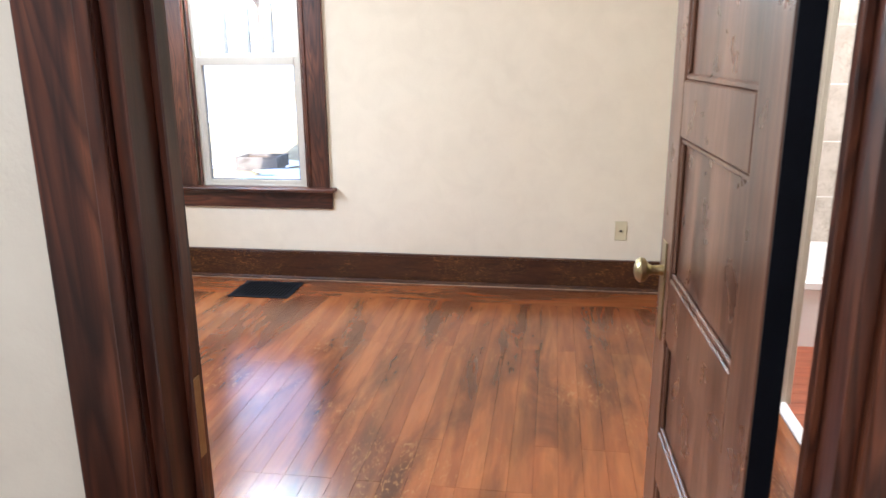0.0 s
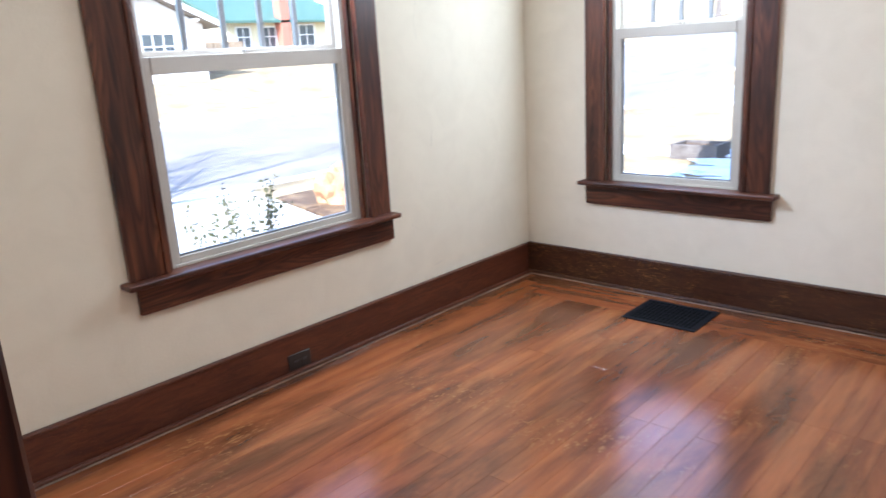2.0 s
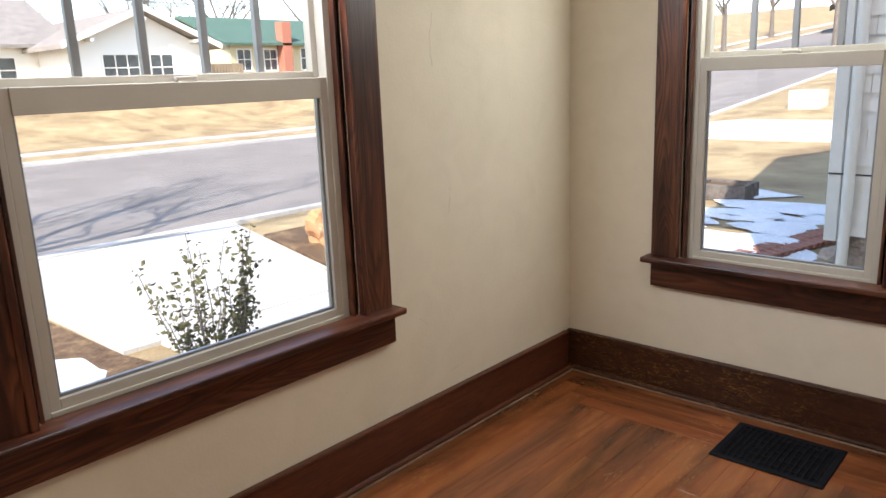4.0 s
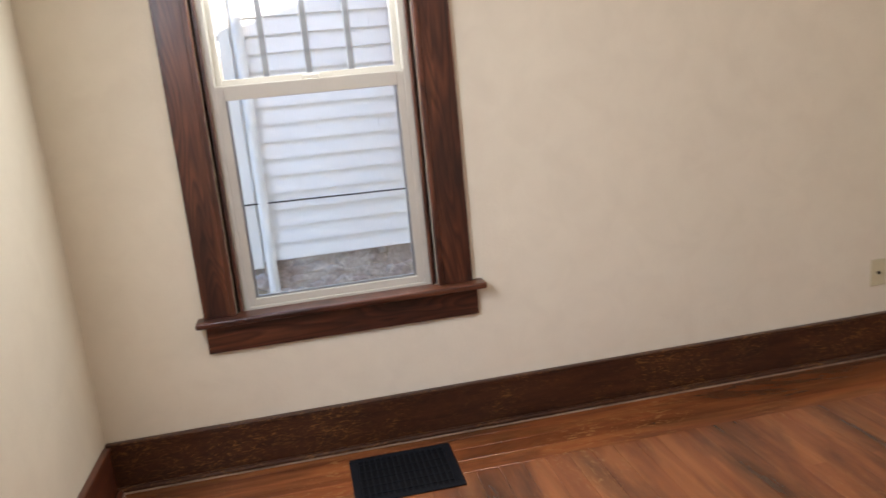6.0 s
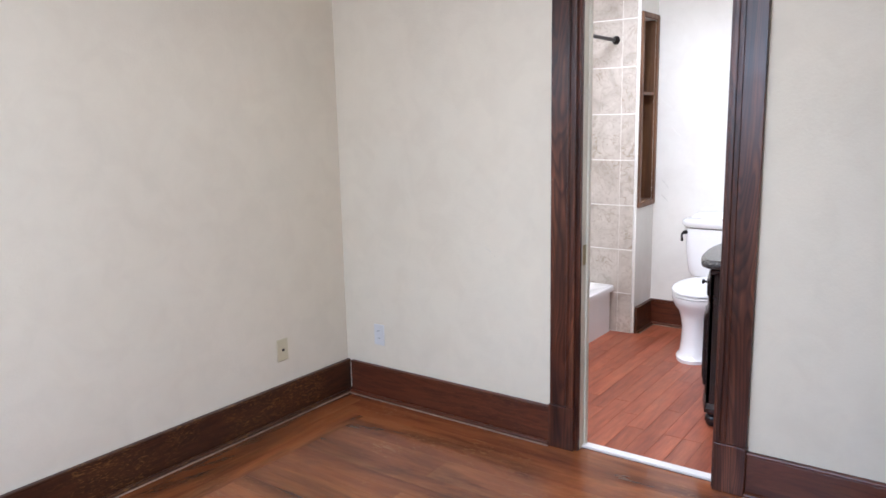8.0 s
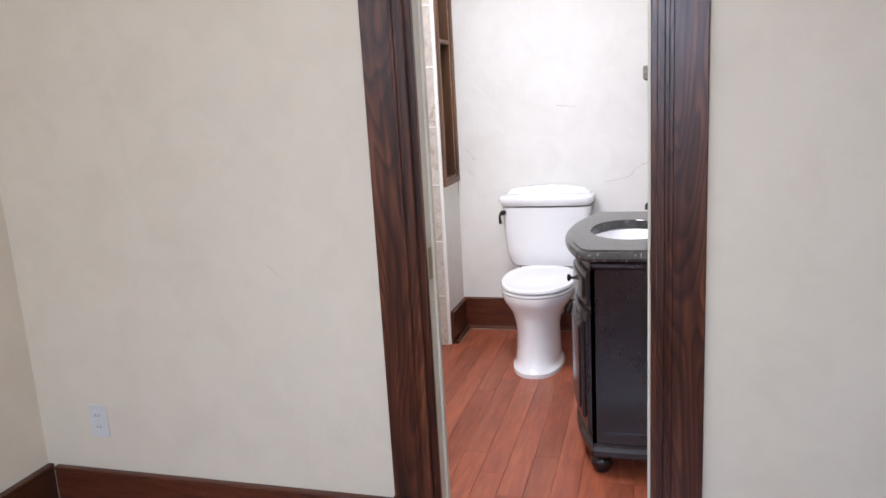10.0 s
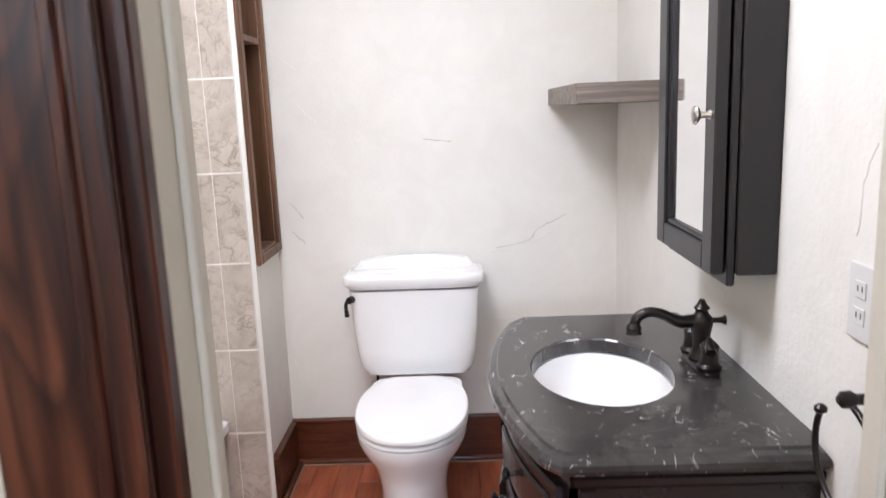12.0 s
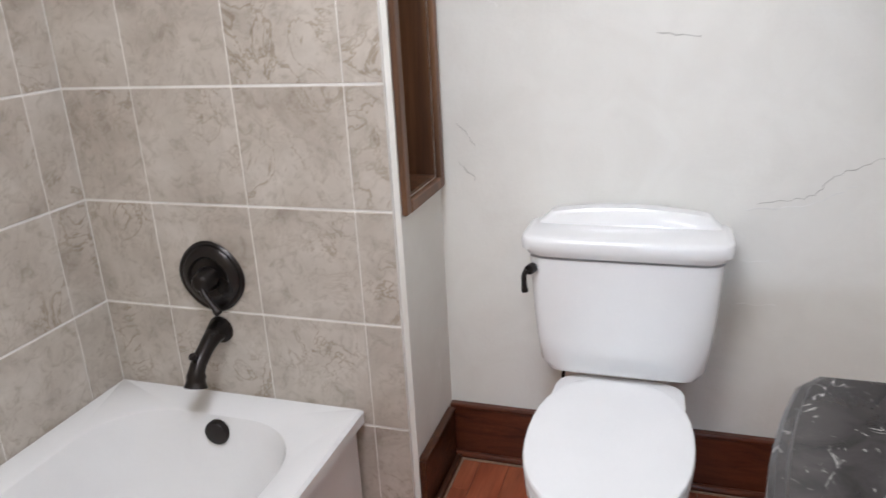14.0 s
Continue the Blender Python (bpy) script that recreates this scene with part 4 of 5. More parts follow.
def build_niche():
    e = empty("wall_niche", ((NX0 + NX1) / 2, RY, NZ0), label="brown wooden recessed shelf niche in the plaster return", category="shelf")
    y = RY
    f = 0.035
    boxes("frame", [(NX0 - f, NX0, y - 0.016, y, NZ0 - f, NZ1 + f), (NX1, NX1 + f, y - 0.016, y, NZ0 - f, NZ1 + f), (NX0, NX1, y - 0.016, y, NZ1, NZ1 + f)], NICHEWOOD, e, 0.004)
    boxes("sill", [(NX0, NX1, y - 0.018, y, NZ0 - f, NZ0)], NICHEWOOD, e, 0.004)
    boxes("back", [(NX0 + 0.008, NX1 - 0.008, y + ND - 0.008, y + ND - 0.001, NZ0 + 0.008, NZ1 - 0.008)], NICHEWOOD, e)
    boxes("side", [(NX0, NX0 + 0.008, y, y + ND - 0.001, NZ0, NZ1), (NX1 - 0.008, NX1, y, y + ND - 0.001, NZ0, NZ1)], NICHEWOOD, e)
    boxes("bottom", [(NX0 + 0.008, NX1 - 0.008, y, y + ND - 0.008, NZ0, NZ0 + 0.008)], NICHEWOOD, e)
    boxes("shelf", [(NX0 + 0.008, NX1 - 0.008, y - 0.004, y + ND - 0.008, 1.64, 1.66)], NICHEWOOD, e, 0.001)


build_niche()


def build_tub():
    x0, x1, y0, y1, z = W + TE + 0.02, TX - 0.002, -0.802, -0.001, 0.335
    e = empty("bathtub", ((x0 + x1) / 2, y0 / 2, 0), label="white enamel alcove bathtub below beige tiles", category="bathtub")
    n = 64

    def rr(hx, hy, r, zz, dx=0.0):
        cx, cy = (x0 + x1) / 2 + dx, (y0 + y1) / 2
        pts = []
        for q, (sx, sy) in enumerate(((1, 1), (-1, 1), (-1, -1), (1, -1))):
            for k in range(n // 4):
                a = math.pi / 2 * (q + k / (n // 4 - 1))
                pts.append((cx + sx * (hx - r) + r * math.cos(a), cy + sy * (hy - r) + r * math.sin(a), zz))
        return pts

    hx, hy = (x1 - x0) / 2, (y1 - y0) / 2
    bm = bmesh.new()
    loft(bm, [rr(hx - 0.02, hy - 0.02, 0.004, 0.0), rr(hx - 0.02, hy - 0.02, 0.004, z - 0.05), rr(hx, hy, 0.006, z - 0.04), rr(hx, hy, 0.006, z - 0.008), rr(hx - 0.008, hy - 0.008, 0.006, z), rr(hx - 0.1, hy - 0.085, 0.2, z), rr(hx - 0.112, hy - 0.097, 0.2, z - 0.008),
              rr(hx - 0.125, hy - 0.11, 0.2, z - 0.06), rr(hx - 0.16, hy - 0.13, 0.2, z - 0.2), rr(hx - 0.2, hy - 0.16, 0.19, z - 0.27), rr(hx - 0.28, hy - 0.24, 0.12, z - 0.285)])
    part("tub_shell", bm, ACRYLIC, e, True)
    bm = bmesh.new()
    bx = x1 - 0.128
    loft(bm, [[(bx - q, -0.412 + r * math.cos(k * math.pi / 12), 0.283 + r * math.sin(k * math.pi / 12)) for k in range(24)] for r, q in ((0.036, -0.01), (0.036, 0.006), (0.033, 0.01), (0.006, 0.012))])
    part("overflow_cover", bm, BRONZE, e, True, "dark bronze overflow cover")


build_tub()


def build_tub_fittings():
    y, x = -0.382, TX
    e = empty("tub_valve", (x, y, 0.695), label="oil-rubbed bronze shower valve on beige tile", category="faucet")
    zc = 0.695

    def disc(rows, scallop=0.0):
        bm = bmesh.new()
        loft(bm, [[(x - q, y + r * (1 + scallop * math.cos(4 * k * math.pi / 18)) * math.cos(k * math.pi / 18), zc + r * (1 + scallop * math.cos(4 * k * math.pi / 18)) * math.sin(k * math.pi / 18)) for k in range(36)] for r, q in rows])
        return bm

    part("escutcheon", disc(((0.1, 0.0), (0.102, 0.006), (0.096, 0.012), (0.088, 0.009), (0.082, 0.016), (0.062, 0.022), (0.056, 0.016), (0.03, 0.016)), 0.02), BRONZE, e, True)
    part("hub", disc(((0.034, 0.014), (0.034, 0.03), (0.028, 0.04), (0.026, 0.06), (0.02, 0.066), (0.006, 0.068))), BRONZE, e, True)
    bm = bmesh.new()
    tube(bm, curve_pts([(x - 0.05, y, zc), (x - 0.065, y - 0.012, zc - 0.025), (x - 0.072, y - 0.042, zc - 0.062), (x - 0.072, y - 0.056, zc - 0.08)], 4), [0.012, 0.01, 0.009, 0.008, 0.008, 0.008, 0.008, 0.008, 0.009, 0.01, 0.012, 0.012, 0.009], 10)
    part("lever", bm, BRONZE, e, True)
    z = 0.535
    e = empty("tub_spout", (x, y, z), label="oil-rubbed bronze tub spout on beige tile", category="faucet")
    bm = bmesh.new()
    tube(bm, curve_pts([(x, y, z), (x - 0.03, y, z), (x - 0.08, y, z - 0.022), (x - 0.128, y, z - 0.058), (x - 0.148, y, z - 0.105)], 5), [0.04, 0.04, 0.037, 0.034, 0.031, 0.029, 0.027, 0.025, 0.024, 0.023, 0.022, 0.022, 0.022, 0.022, 0.022, 0.022, 0.023, 0.027, 0.025, 0.028, 0.032], 18)
    part("body", bm, BRONZE, e, True)
    bm = bmesh.new()
    tube(bm, [(x - 0.13, y, z - 0.05), (x - 0.137, y, z - 0.028), (x - 0.139, y, z - 0.02), (x - 0.141, y, z - 0.012)], [0.006, 0.006, 0.012, 0.009], 10)
    part("diverter_knob", bm, BRONZE, e, True)
    e = empty("shower_rod", (x, -0.78, 2.0), label="dark bronze shower curtain rod above the tub", category="curtain rod")
    bm = bmesh.new()
    tube(bm, [(W + TE, -0.78, 2.0), (x, -0.78, 2.0)], 0.0125, 14)
    part("rod", bm, BRONZE, e, True)
    bm = bmesh.new()
    tube(bm, [(x - 0.03, -0.78, 2.0), (x - 0.012, -0.78, 2.0), (x, -0.78, 2.0)], [0.016, 0.026, 0.03], 16)
    part("flange", bm, BRONZE, e, True)
    bm = bmesh.new()
    tube(bm, [(W + TE, -0.78, 2.0), (W + TE + 0.012, -0.78, 2.0), (W + TE + 0.03, -0.78, 2.0)], [0.03, 0.026, 0.016], 16)
    part("flange", bm, BRONZE, e, True)


build_tub_fittings()


def build_towel_ring():
    x, z = 4.035, 0.968
    e = empty("towel_ring", (x, BS, z), label="oil-rubbed bronze open towel ring on the wall", category="towel ring")
    bm = bmesh.new()
    tube(bm, [(x, BS, z), (x, BS + 0.01, z), (x, BS + 0.014, z), (x, BS + 0.045, z)], [0.019, 0.019, 0.009, 0.008], 16)
    tube(bm, [(x, BS + 0.043, z), (x, BS + 0.052, z), (x, BS + 0.064, z), (x, BS + 0.07, z)], [0.008, 0.013, 0.012, 0.005], 14)
    part("post", bm, BRONZE, e, True)
    bm = bmesh.new()
    y = BS + 0.055
    ring = [(x - 0.012 - 0.085 * math.sin(a), y + 0.006, z - 0.085 + 0.085 * math.cos(a)) for a in [radians(10 + 290 * i / 30) for i in range(31)]]
    tube(bm, ring, 0.005, 10)
    tube(bm, [(ring[-1][0], y + 0.006, ring[-1][2] + q) for q in (-0.004, 0.0, 0.006, 0.011)], [0.005, 0.0095, 0.0095, 0.004], 12)
    part("ring", bm, BRONZE, e, True)


build_towel_ring()


def build_ceiling_fixture(name, x, y, z, label, k=1.0):
    """A shallow dish round the lamp, open below."""
    e = empty(name, (x, y, z), label=label, category="lamp")
    bm = bmesh.new()
    loft(bm, [ellipse(x, y, z - q, r * k, r * k, 28) for q, r in ((0.0, 0.06), (0.006, 0.2), (0.03, 0.23), (0.05, 0.235), (0.05, 0.228), (0.03, 0.222))], True, False)
    part("pan", bm, NICKEL, e, True)


build_ceiling_fixture("ceiling_lamp_bath", 4.4, -1.2, BH, "flush round ceiling lamp in the bathroom", 1.85)
# unseen dishes, added to house the bedroom and hall fill lights
build_ceiling_fixture("ceiling_lamp_bedroom", 1.9, -1.8, H, "unseen round dish added for the bedroom fill light")
build_ceiling_fixture("ceiling_lamp_hall", 2.2, -4.7, H, "unseen round dish added for the hallway fill light")


# ---------------------------------------------------------------- outside
GZ = -0.62


def ground_mat(name, cols, scale, rough=0.9, bump=0.6, fine=40.0):
    k = Mat(name, rough, spec=0.2)
    a, b = k.noise(k.co, scale, 6.0, 0.65), k.noise(k.co, fine, 5.0, 0.7)
    c = k.ramp(a, [(0.3, cols[0]), (0.5, cols[1]), (0.68, cols[2])])
    c = k.mix(c, k.ramp(b, [(0.3, (0.55, 0.55, 0.55)), (0.65, (1.1, 1.1, 1.1))]), 0.9, "MULTIPLY")
    k.color(c).bump(b, bump, 0.02)
    return k.m


DIRT = ground_mat("dry_grass_and_dirt", ((0.2, 0.13, 0.075), (0.34, 0.25, 0.14), (0.45, 0.35, 0.2)), 0.9)
MULCH = ground_mat("leaf_mulch", ((0.06, 0.035, 0.022), (0.14, 0.085, 0.05), (0.26, 0.17, 0.09)), 5.0)
ASPHALT = ground_mat("worn_asphalt", ((0.185, 0.16, 0.145), (0.225, 0.197, 0.18), (0.265, 0.235, 0.216)), 0.7, 0.9, 0.3, 90.0)
CONCRETE = ground_mat("pale_concrete", ((0.42, 0.4, 0.38), (0.5, 0.48, 0.45), (0.56, 0.54, 0.51)), 1.3, 0.85, 0.15, 60.0)
SNOW = ground_mat("old_snow", ((0.66, 0.69, 0.74), (0.78, 0.8, 0.84), (0.86, 0.87, 0.9)), 3.0, 0.7, 0.4)
ROCK = ground_mat("grey_boulder", ((0.22, 0.2, 0.19), (0.36, 0.34, 0.32), (0.5, 0.48, 0.45)), 5.0)
ROCKORANGE = ground_mat("orange_sandstone", ((0.36, 0.17, 0.08), (0.48, 0.25, 0.13), (0.55, 0.33, 0.2)), 5.0)
BRICK = ground_mat("red_paver", ((0.24, 0.1, 0.075), (0.33, 0.15, 0.11), (0.4, 0.22, 0.17)), 6.0)
BARK = ground_mat("grey_bark", ((0.09, 0.075, 0.065), (0.15, 0.125, 0.11), (0.22, 0.19, 0.17)), 8.0)
LEAF = ground_mat("dull_green_leaf", ((0.06, 0.065, 0.03), (0.11, 0.11, 0.055), (0.2, 0.17, 0.09)), 9.0)
SIDING = plain("white_siding_paint", (0.82, 0.8, 0.78), 0.6, vary=0.07, scale=2.0)
HOUSEWHITE = plain("house_white", (0.74, 0.72, 0.68), 0.7, vary=0.05)
HOUSECREAM = plain("house_cream", (0.6, 0.52, 0.33), 0.7, vary=0.06)
HOUSEGREY = plain("house_grey", (0.28, 0.31, 0.34), 0.7, vary=0.06)
ROOFGREY = ground_mat("grey_shingle_roof", ((0.2, 0.17, 0.16), (0.27, 0.24, 0.22), (0.33, 0.3, 0.27)), 3.0)
ROOFGREEN = ground_mat("green_shingle_roof", ((0.06, 0.11, 0.09), (0.085, 0.15, 0.12), (0.12, 0.19, 0.16)), 3.0)
CHIMNEY = plain("red_brick", (0.4, 0.15, 0.1), 0.85, vary=0.2, scale=9.0)
DARKGLASS = plain("dark_window_glass", (0.06, 0.07, 0.08), 0.1, vary=0.2)
REDTRIM = plain("red_painted_trim", (0.42, 0.12, 0.12), 0.5, vary=0.1)
STONE = ground_mat("rubble_stone", ((0.34, 0.26, 0.23), (0.48, 0.41, 0.37), (0.62, 0.57, 0.53)), 6.0)
CARBLUE = plain("car_paint", (0.35, 0.4, 0.47), 0.25, 0.3)
UTILITY = plain("pale_green_metal", (0.42, 0.47, 0.42), 0.5, vary=0.06)


def slab(name, pts, z0, z1, mat, label, bevel=0.0):
    bm = bmesh.new()
    loft(bm, [[(x, y, z0) for x, y in pts], [(x, y, z1) for x, y in pts]])
    return tagged(part(name, bm, mat), label=label, kind="structure")


def rise(x, y):
    """Height of the land over the yard: a bank across the street, and a hill to the north."""
    k = min(1.0, max(0.0, (-25.8 - x) / 9.0))
    y0 = 11.0 + 6.0 * min(1.0, max(0.0, (-6.0 - x) / 6.0))
    q = min(120.0, max(0.0, y - y0))
    return 1.5 * k * k * (3 - 2 * k) + 0.085 * q * q / (q + 2.5)


def drape(name, x0, x1, y0, y1, nx, ny, lift, mat, label):
    """A slab that follows the land."""
    bm = bmesh.new()
    bmesh.ops.create_grid(bm, x_segments=nx, y_segments=ny, size=1.0)
    for v in bm.verts:
        x, y = x0 + (x1 - x0) * (v.co.x + 1) / 2, y0 + (y1 - y0) * (v.co.y + 1) / 2
        v.co = Vector((x, y, GZ + rise(x, y) + lift))
    down = bmesh.ops.extrude_face_region(bm, geom=list(bm.faces))
    for v in down["geom"]:
        if isinstance(v, bmesh.types.BMVert):
            v.co.z -= 0.12
    return tagged(part(name, bm, mat), label=label, kind="structure")


# one sheet of ground
bm = bmesh.new()
bmesh.ops.create_grid(bm, x_segments=140, y_segments=140, size=1.0)
for v in bm.verts:
    x, y = [math.copysign(abs(c) ** 3, c) * 900 for c in v.co[:2]]
    v.co = Vector((x, y, GZ - 0.05 + rise(x, y)))
tagged(part("ground", bm, DIRT), label="dry winter grass and bare dirt", kind="structure")
drape("road", -20.5, -7.9, -120, 160, 4, 90, -0.03, ASPHALT, "grey worn asphalt street")
drape("kerb_near", -7.9, -7.7, -60, 120, 1, 60, 0.01, CONCRETE, "pale concrete kerb")
drape("kerb_far", -20.9, -20.5, -60, 120, 1, 60, 0.07, CONCRETE, "pale concrete kerb")
drape("pavement_far", -25.6, -24.2, -60, 120, 1, 60, 0.0, CONCRETE, "pale concrete pavement across the street")
pave = empty("pavement", (-5, 0, GZ), kind="structure", label="bright concrete driveway apron in slabs")
for pts in ([(-7.69, -1.3), (-5.72, -1.3), (-5.72, 2.4), (-7.69, 2.95)], [(-5.7, -0.5), (-3.72, -0.5), (-3.72, 1.83), (-5.7, 2.38)], [(-3.7, -0.2), (-1.72, -0.2), (-1.72, 1.62), (-3.7, 1.82)], [(-7.69, 2.98), (-4.4, 2.08), (-4.4, 2.1), (-7.69, 3.02)],
            [(-1.7, -0.2), (-0.3, -0.2), (-0.3, 3.4), (-1.7, 3.4)]):
    bm = bmesh.new()
    loft(bm, [[(x, y, GZ - 0.1) for x, y in pts], [(x, y, GZ - 0.015) for x, y in pts]])
    part("slab", bm, CONCRETE, pave)
drape("pavement_north", -7.6, 1.2, 15.5, 18.6, 16, 6, 0.0, CONCRETE, "pale concrete drive beyond the neighbour")
drape("road_north", -7.6, 60, 33, 41, 30, 8, 0.0, CONCRETE, "pale side street in the distance")
slab("mulch_bed", [(-6.5, 2.7), (-3.9, 2.0), (-2.3, 1.75), (-2.3, 6.5), (-6.5, 6.5)], GZ - 0.1, GZ + 0.005, MULCH, "leaf-strewn garden bed with rocks")
slab("mulch_strip", [(-5.6, -2.6), (-3.0, -2.4), (-2.2, -0.25), (-3.6, -0.55), (-5.6, -0.6)], GZ - 0.1, GZ + 0.0, MULCH, "brown leaf mulch beside the driveway")


def blob(bm, c, r, seed, squash=0.7, sub=2, rough=0.35):
    q = bmesh.ops.create_icosphere(bm, subdivisions=sub, radius=1.0)
    for v in q["verts"]:
        n = noise.noise(v.co * 1.3 + Vector((seed * 7.1, seed * 3.3, seed))) * rough * 1.6 + noise.noise(v.co * 3.1 + Vector((seed, 5, 2))) * rough * 0.5
        p = v.co * (1 + n)
        v.co = Vector((c[0] + p.x * r[0], c[1] + p.y * r[1], c[2] + p.z * r[2]))


def snow(x, y, rx, ry, seed):
    bm = bmesh.new()
    blob(bm, (x, y, GZ - 0.03), (rx, ry, 0.06), seed, sub=3, rough=0.5)
    tagged(part("snow_patch", bm, SNOW, smooth=True), "melting patch of old snow on the ground", "snow", "snow patches")


for i, (x, y, rx, ry) in enumerate(((-2.5, -1.0, 0.75, 0.5), (-3.3, -1.3, 0.7, 0.4), (-2.2, -1.5, 1.0, 0.75), (-1.3, -2.2, 0.7, 0.7), (-3.2, -2.5, 0.8, 0.6), (-1.5, 5.6, 0.9, 0.55), (-1.9, 7.2, 0.8, 0.4), (-0.9, 8.0, 1.1, 0.5), (-2.6, 6.4, 0.7, 0.4), (-1.9, 5.2, 0.45, 0.5), (-1.1, 6.6, 0.5, 0.45), (-3.4, 9.0, 1.4, 0.5))):
    snow(x, y, rx, ry, i + 1)

for i, (x, y, sx, sy, sz, m) in enumerate(((-5.35, 2.95, 0.28, 0.24, 0.34, ROCKORANGE), (-4.8, 3.0, 0.22, 0.2, 0.2, ROCK), (-4.55, 3.25, 0.24, 0.2, 0.26, ROCK), (-5.5, 3.7, 0.4, 0.3, 0.3, ROCK), (-4.95, 3.6, 0.25, 0.22, 0.42, ROCK), (-4.35, 3.75, 0.3, 0.25, 0.22, ROCK), (-5.0, 4.2, 0.35, 0.3, 0.3, ROCK), (-4.3, 4.3, 0.3, 0.3, 0.45, ROCK))):
    bm = bmesh.new()
    blob(bm, (x, y, GZ + sz * 0.55), (sx, sy, sz), i + 3.3, rough=0.45, sub=3)
    tagged(part("garden_rock", bm, m), "rough orange sandstone rock in the garden bed" if m is ROCKORANGE else "rough grey boulder in the garden bed", "rock", "garden rocks")

bm = bmesh.new()
loft(bm, [ellipse(-4.75, 4.75, GZ + z, r, r, 22) for z, r in ((0.0, 0.28), (0.3, 0.27), (0.42, 0.26))])
tagged(part("tree_stump", bm, BARK, smooth=True), "grey weathered tree stump in the garden bed", "stump")
bm = bmesh.new()
loft(bm, [ellipse(-4.75, 4.75, GZ + z, r, r, 24) for z, r in ((0.425, 0.13), (0.6, 0.17), (0.66, 0.18), (0.665, 0.2), (0.7, 0.2), (0.7, 0.175), (0.6, 0.15))], True, True)
tagged(part("flower_pot", bm, plain("buff_clay", (0.5, 0.44, 0.33), 0.7)), "pale buff clay flower pot on a stump", "flower pot")


def branch(bm, p, d, length, r, depth, rng, sides=5):
    pts, rad = [p.copy()], [r]
    q = p.copy()
    dd = d.copy()
    for i in range(4):
        dd = (dd + Vector((rng.uniform(-1, 1), rng.uniform(-1, 1), rng.uniform(-0.5, 0.8))) * 0.16).normalized()
        q = q + dd * length / 4
        pts.append(q.copy())
        rad.append(r * (1 - 0.11 * (i + 1)))
    tube(bm, pts, rad, sides)
    if depth == 0:
        return
    for i in range(rng.choice((3, 4)) if depth > 1 else 4):
        k = rng.randint(1, 4)
        a = rng.uniform(0, 2 * math.pi)
        side = Vector((math.cos(a), math.sin(a), rng.uniform(0.1, 0.8)))
        branch(bm, pts[k], (dd * 0.75 + side * 0.8).normalized(), length * rng.uniform(0.55, 0.75), rad[k] * 0.6, depth - 1, rng, max(3, sides - 1))


def bare_tree(at, h, seed, depth=4):
    e = empty("bare_tree", at, label="leafless grey winter tree with fine branches", category="tree", group="bare trees")
    rng = random.Random(seed)
    bm = bmesh.new()
    a = Vector(at)
    loft(bm, [ellipse(at[0], at[1], at[2] + z * h, r * h, r * h, 10) for z, r in ((-0.02, 0.028), (0.03, 0.02), (0.2, 0.016), (0.33, 0.013))])
    part("trunk", bm, BARK, e, True)
    bm = bmesh.new()
    for i in range(5):
        a2 = 2 * math.pi * i / 5 + rng.uniform(-0.3, 0.3)
        branch(bm, a + Vector((0, 0, h * rng.uniform(0.24, 0.32))), Vector((math.cos(a2), math.sin(a2), rng.uniform(0.8, 1.6))).normalized(), h * 0.3, h * 0.009, depth - 1, rng)
    ob = part("branches", bm, BARK, e, True)
    ob["kind"] = "stuff"
    return e


bare_tree((-6.6, -3.4, GZ - 0.05), 11.0, 3, 5)
t1 = bare_tree((-47.0, 9.0, GZ + 1.45), 11.0, 4, 5)
for x, y, rz in ((-47.0, 21.0, 40), (-44.0, 33.0, 100), (-30.0, 30.0, 170), (-12.5, 52.0, 220), (-3.5, 46.0, 60), (-21.5, 56.0, 300), (-6.0, 66.0, 100), (-24.0, 74.0, 30), (-50, 12, 20), (-38, 42, 250), (-54.0, 27.0, 75), (-47.0, 40.0, 190), (-57.0, 17.0, 320), (-26.0, 49.0, 15), (-45.0, 26.5, 130)):
    copy_thing(t1, pose(x, y, GZ - 0.05 + rise(x, y), 0, 0, rz))


def bush(at, seed):
    e = empty("leafy_shrub", at, label="sparse shrub with dull green winter leaves below the window", category="shrub")
    rng = random.Random(seed)
    stems, leaves = bmesh.new(), bmesh.new()
    for i in range(26):
        a, lean = rng.uniform(0, 2 * math.pi), rng.uniform(0.05, 0.42)
        h = rng.uniform(0.6, 1.32) * (1.0 - lean * 0.6)
        pts = []
        for k in range(6):
            u = k / 5
            pts.append(Vector(at) + Vector((math.cos(a) * (0.1 + lean * u * 0.9 * h), math.sin(a) * (0.1 + lean * u * 0.9 * h), h * u)) + Vector((rng.uniform(-1, 1), rng.uniform(-1, 1), 0)) * 0.02)
        tube(stems, pts, [0.006, 0.005, 0.005, 0.004, 0.003, 0.002], 4)
        for k in range(60):
            u = rng.uniform(0.15, 1.0)
            j = min(4, int(u * 5))
            p = pts[j].lerp(pts[j + 1], u * 5 - j) + Vector((rng.gauss(0, 1), rng.gauss(0, 1), rng.gauss(0, 1))) * 0.032
            d1 = Vector((rng.gauss(0, 1), rng.gauss(0, 1), rng.gauss(0, 0.7))).normalized()
            d2 = d1.orthogonal().normalized()
            s = rng.uniform(0.014, 0.03)
            nrm = d1.cross(d2) * s * 0.25
            vs = [leaves.verts.new(p + q) for q in (-d1 * s, d2 * s * 0.55 + nrm, d1 * s, -d2 * s * 0.55 + nrm)]
            leaves.faces.new(vs)
    part("stems", stems, BARK, e)
    ob = part("leaves", leaves, LEAF, e)
    ob["kind"] = "stuff"


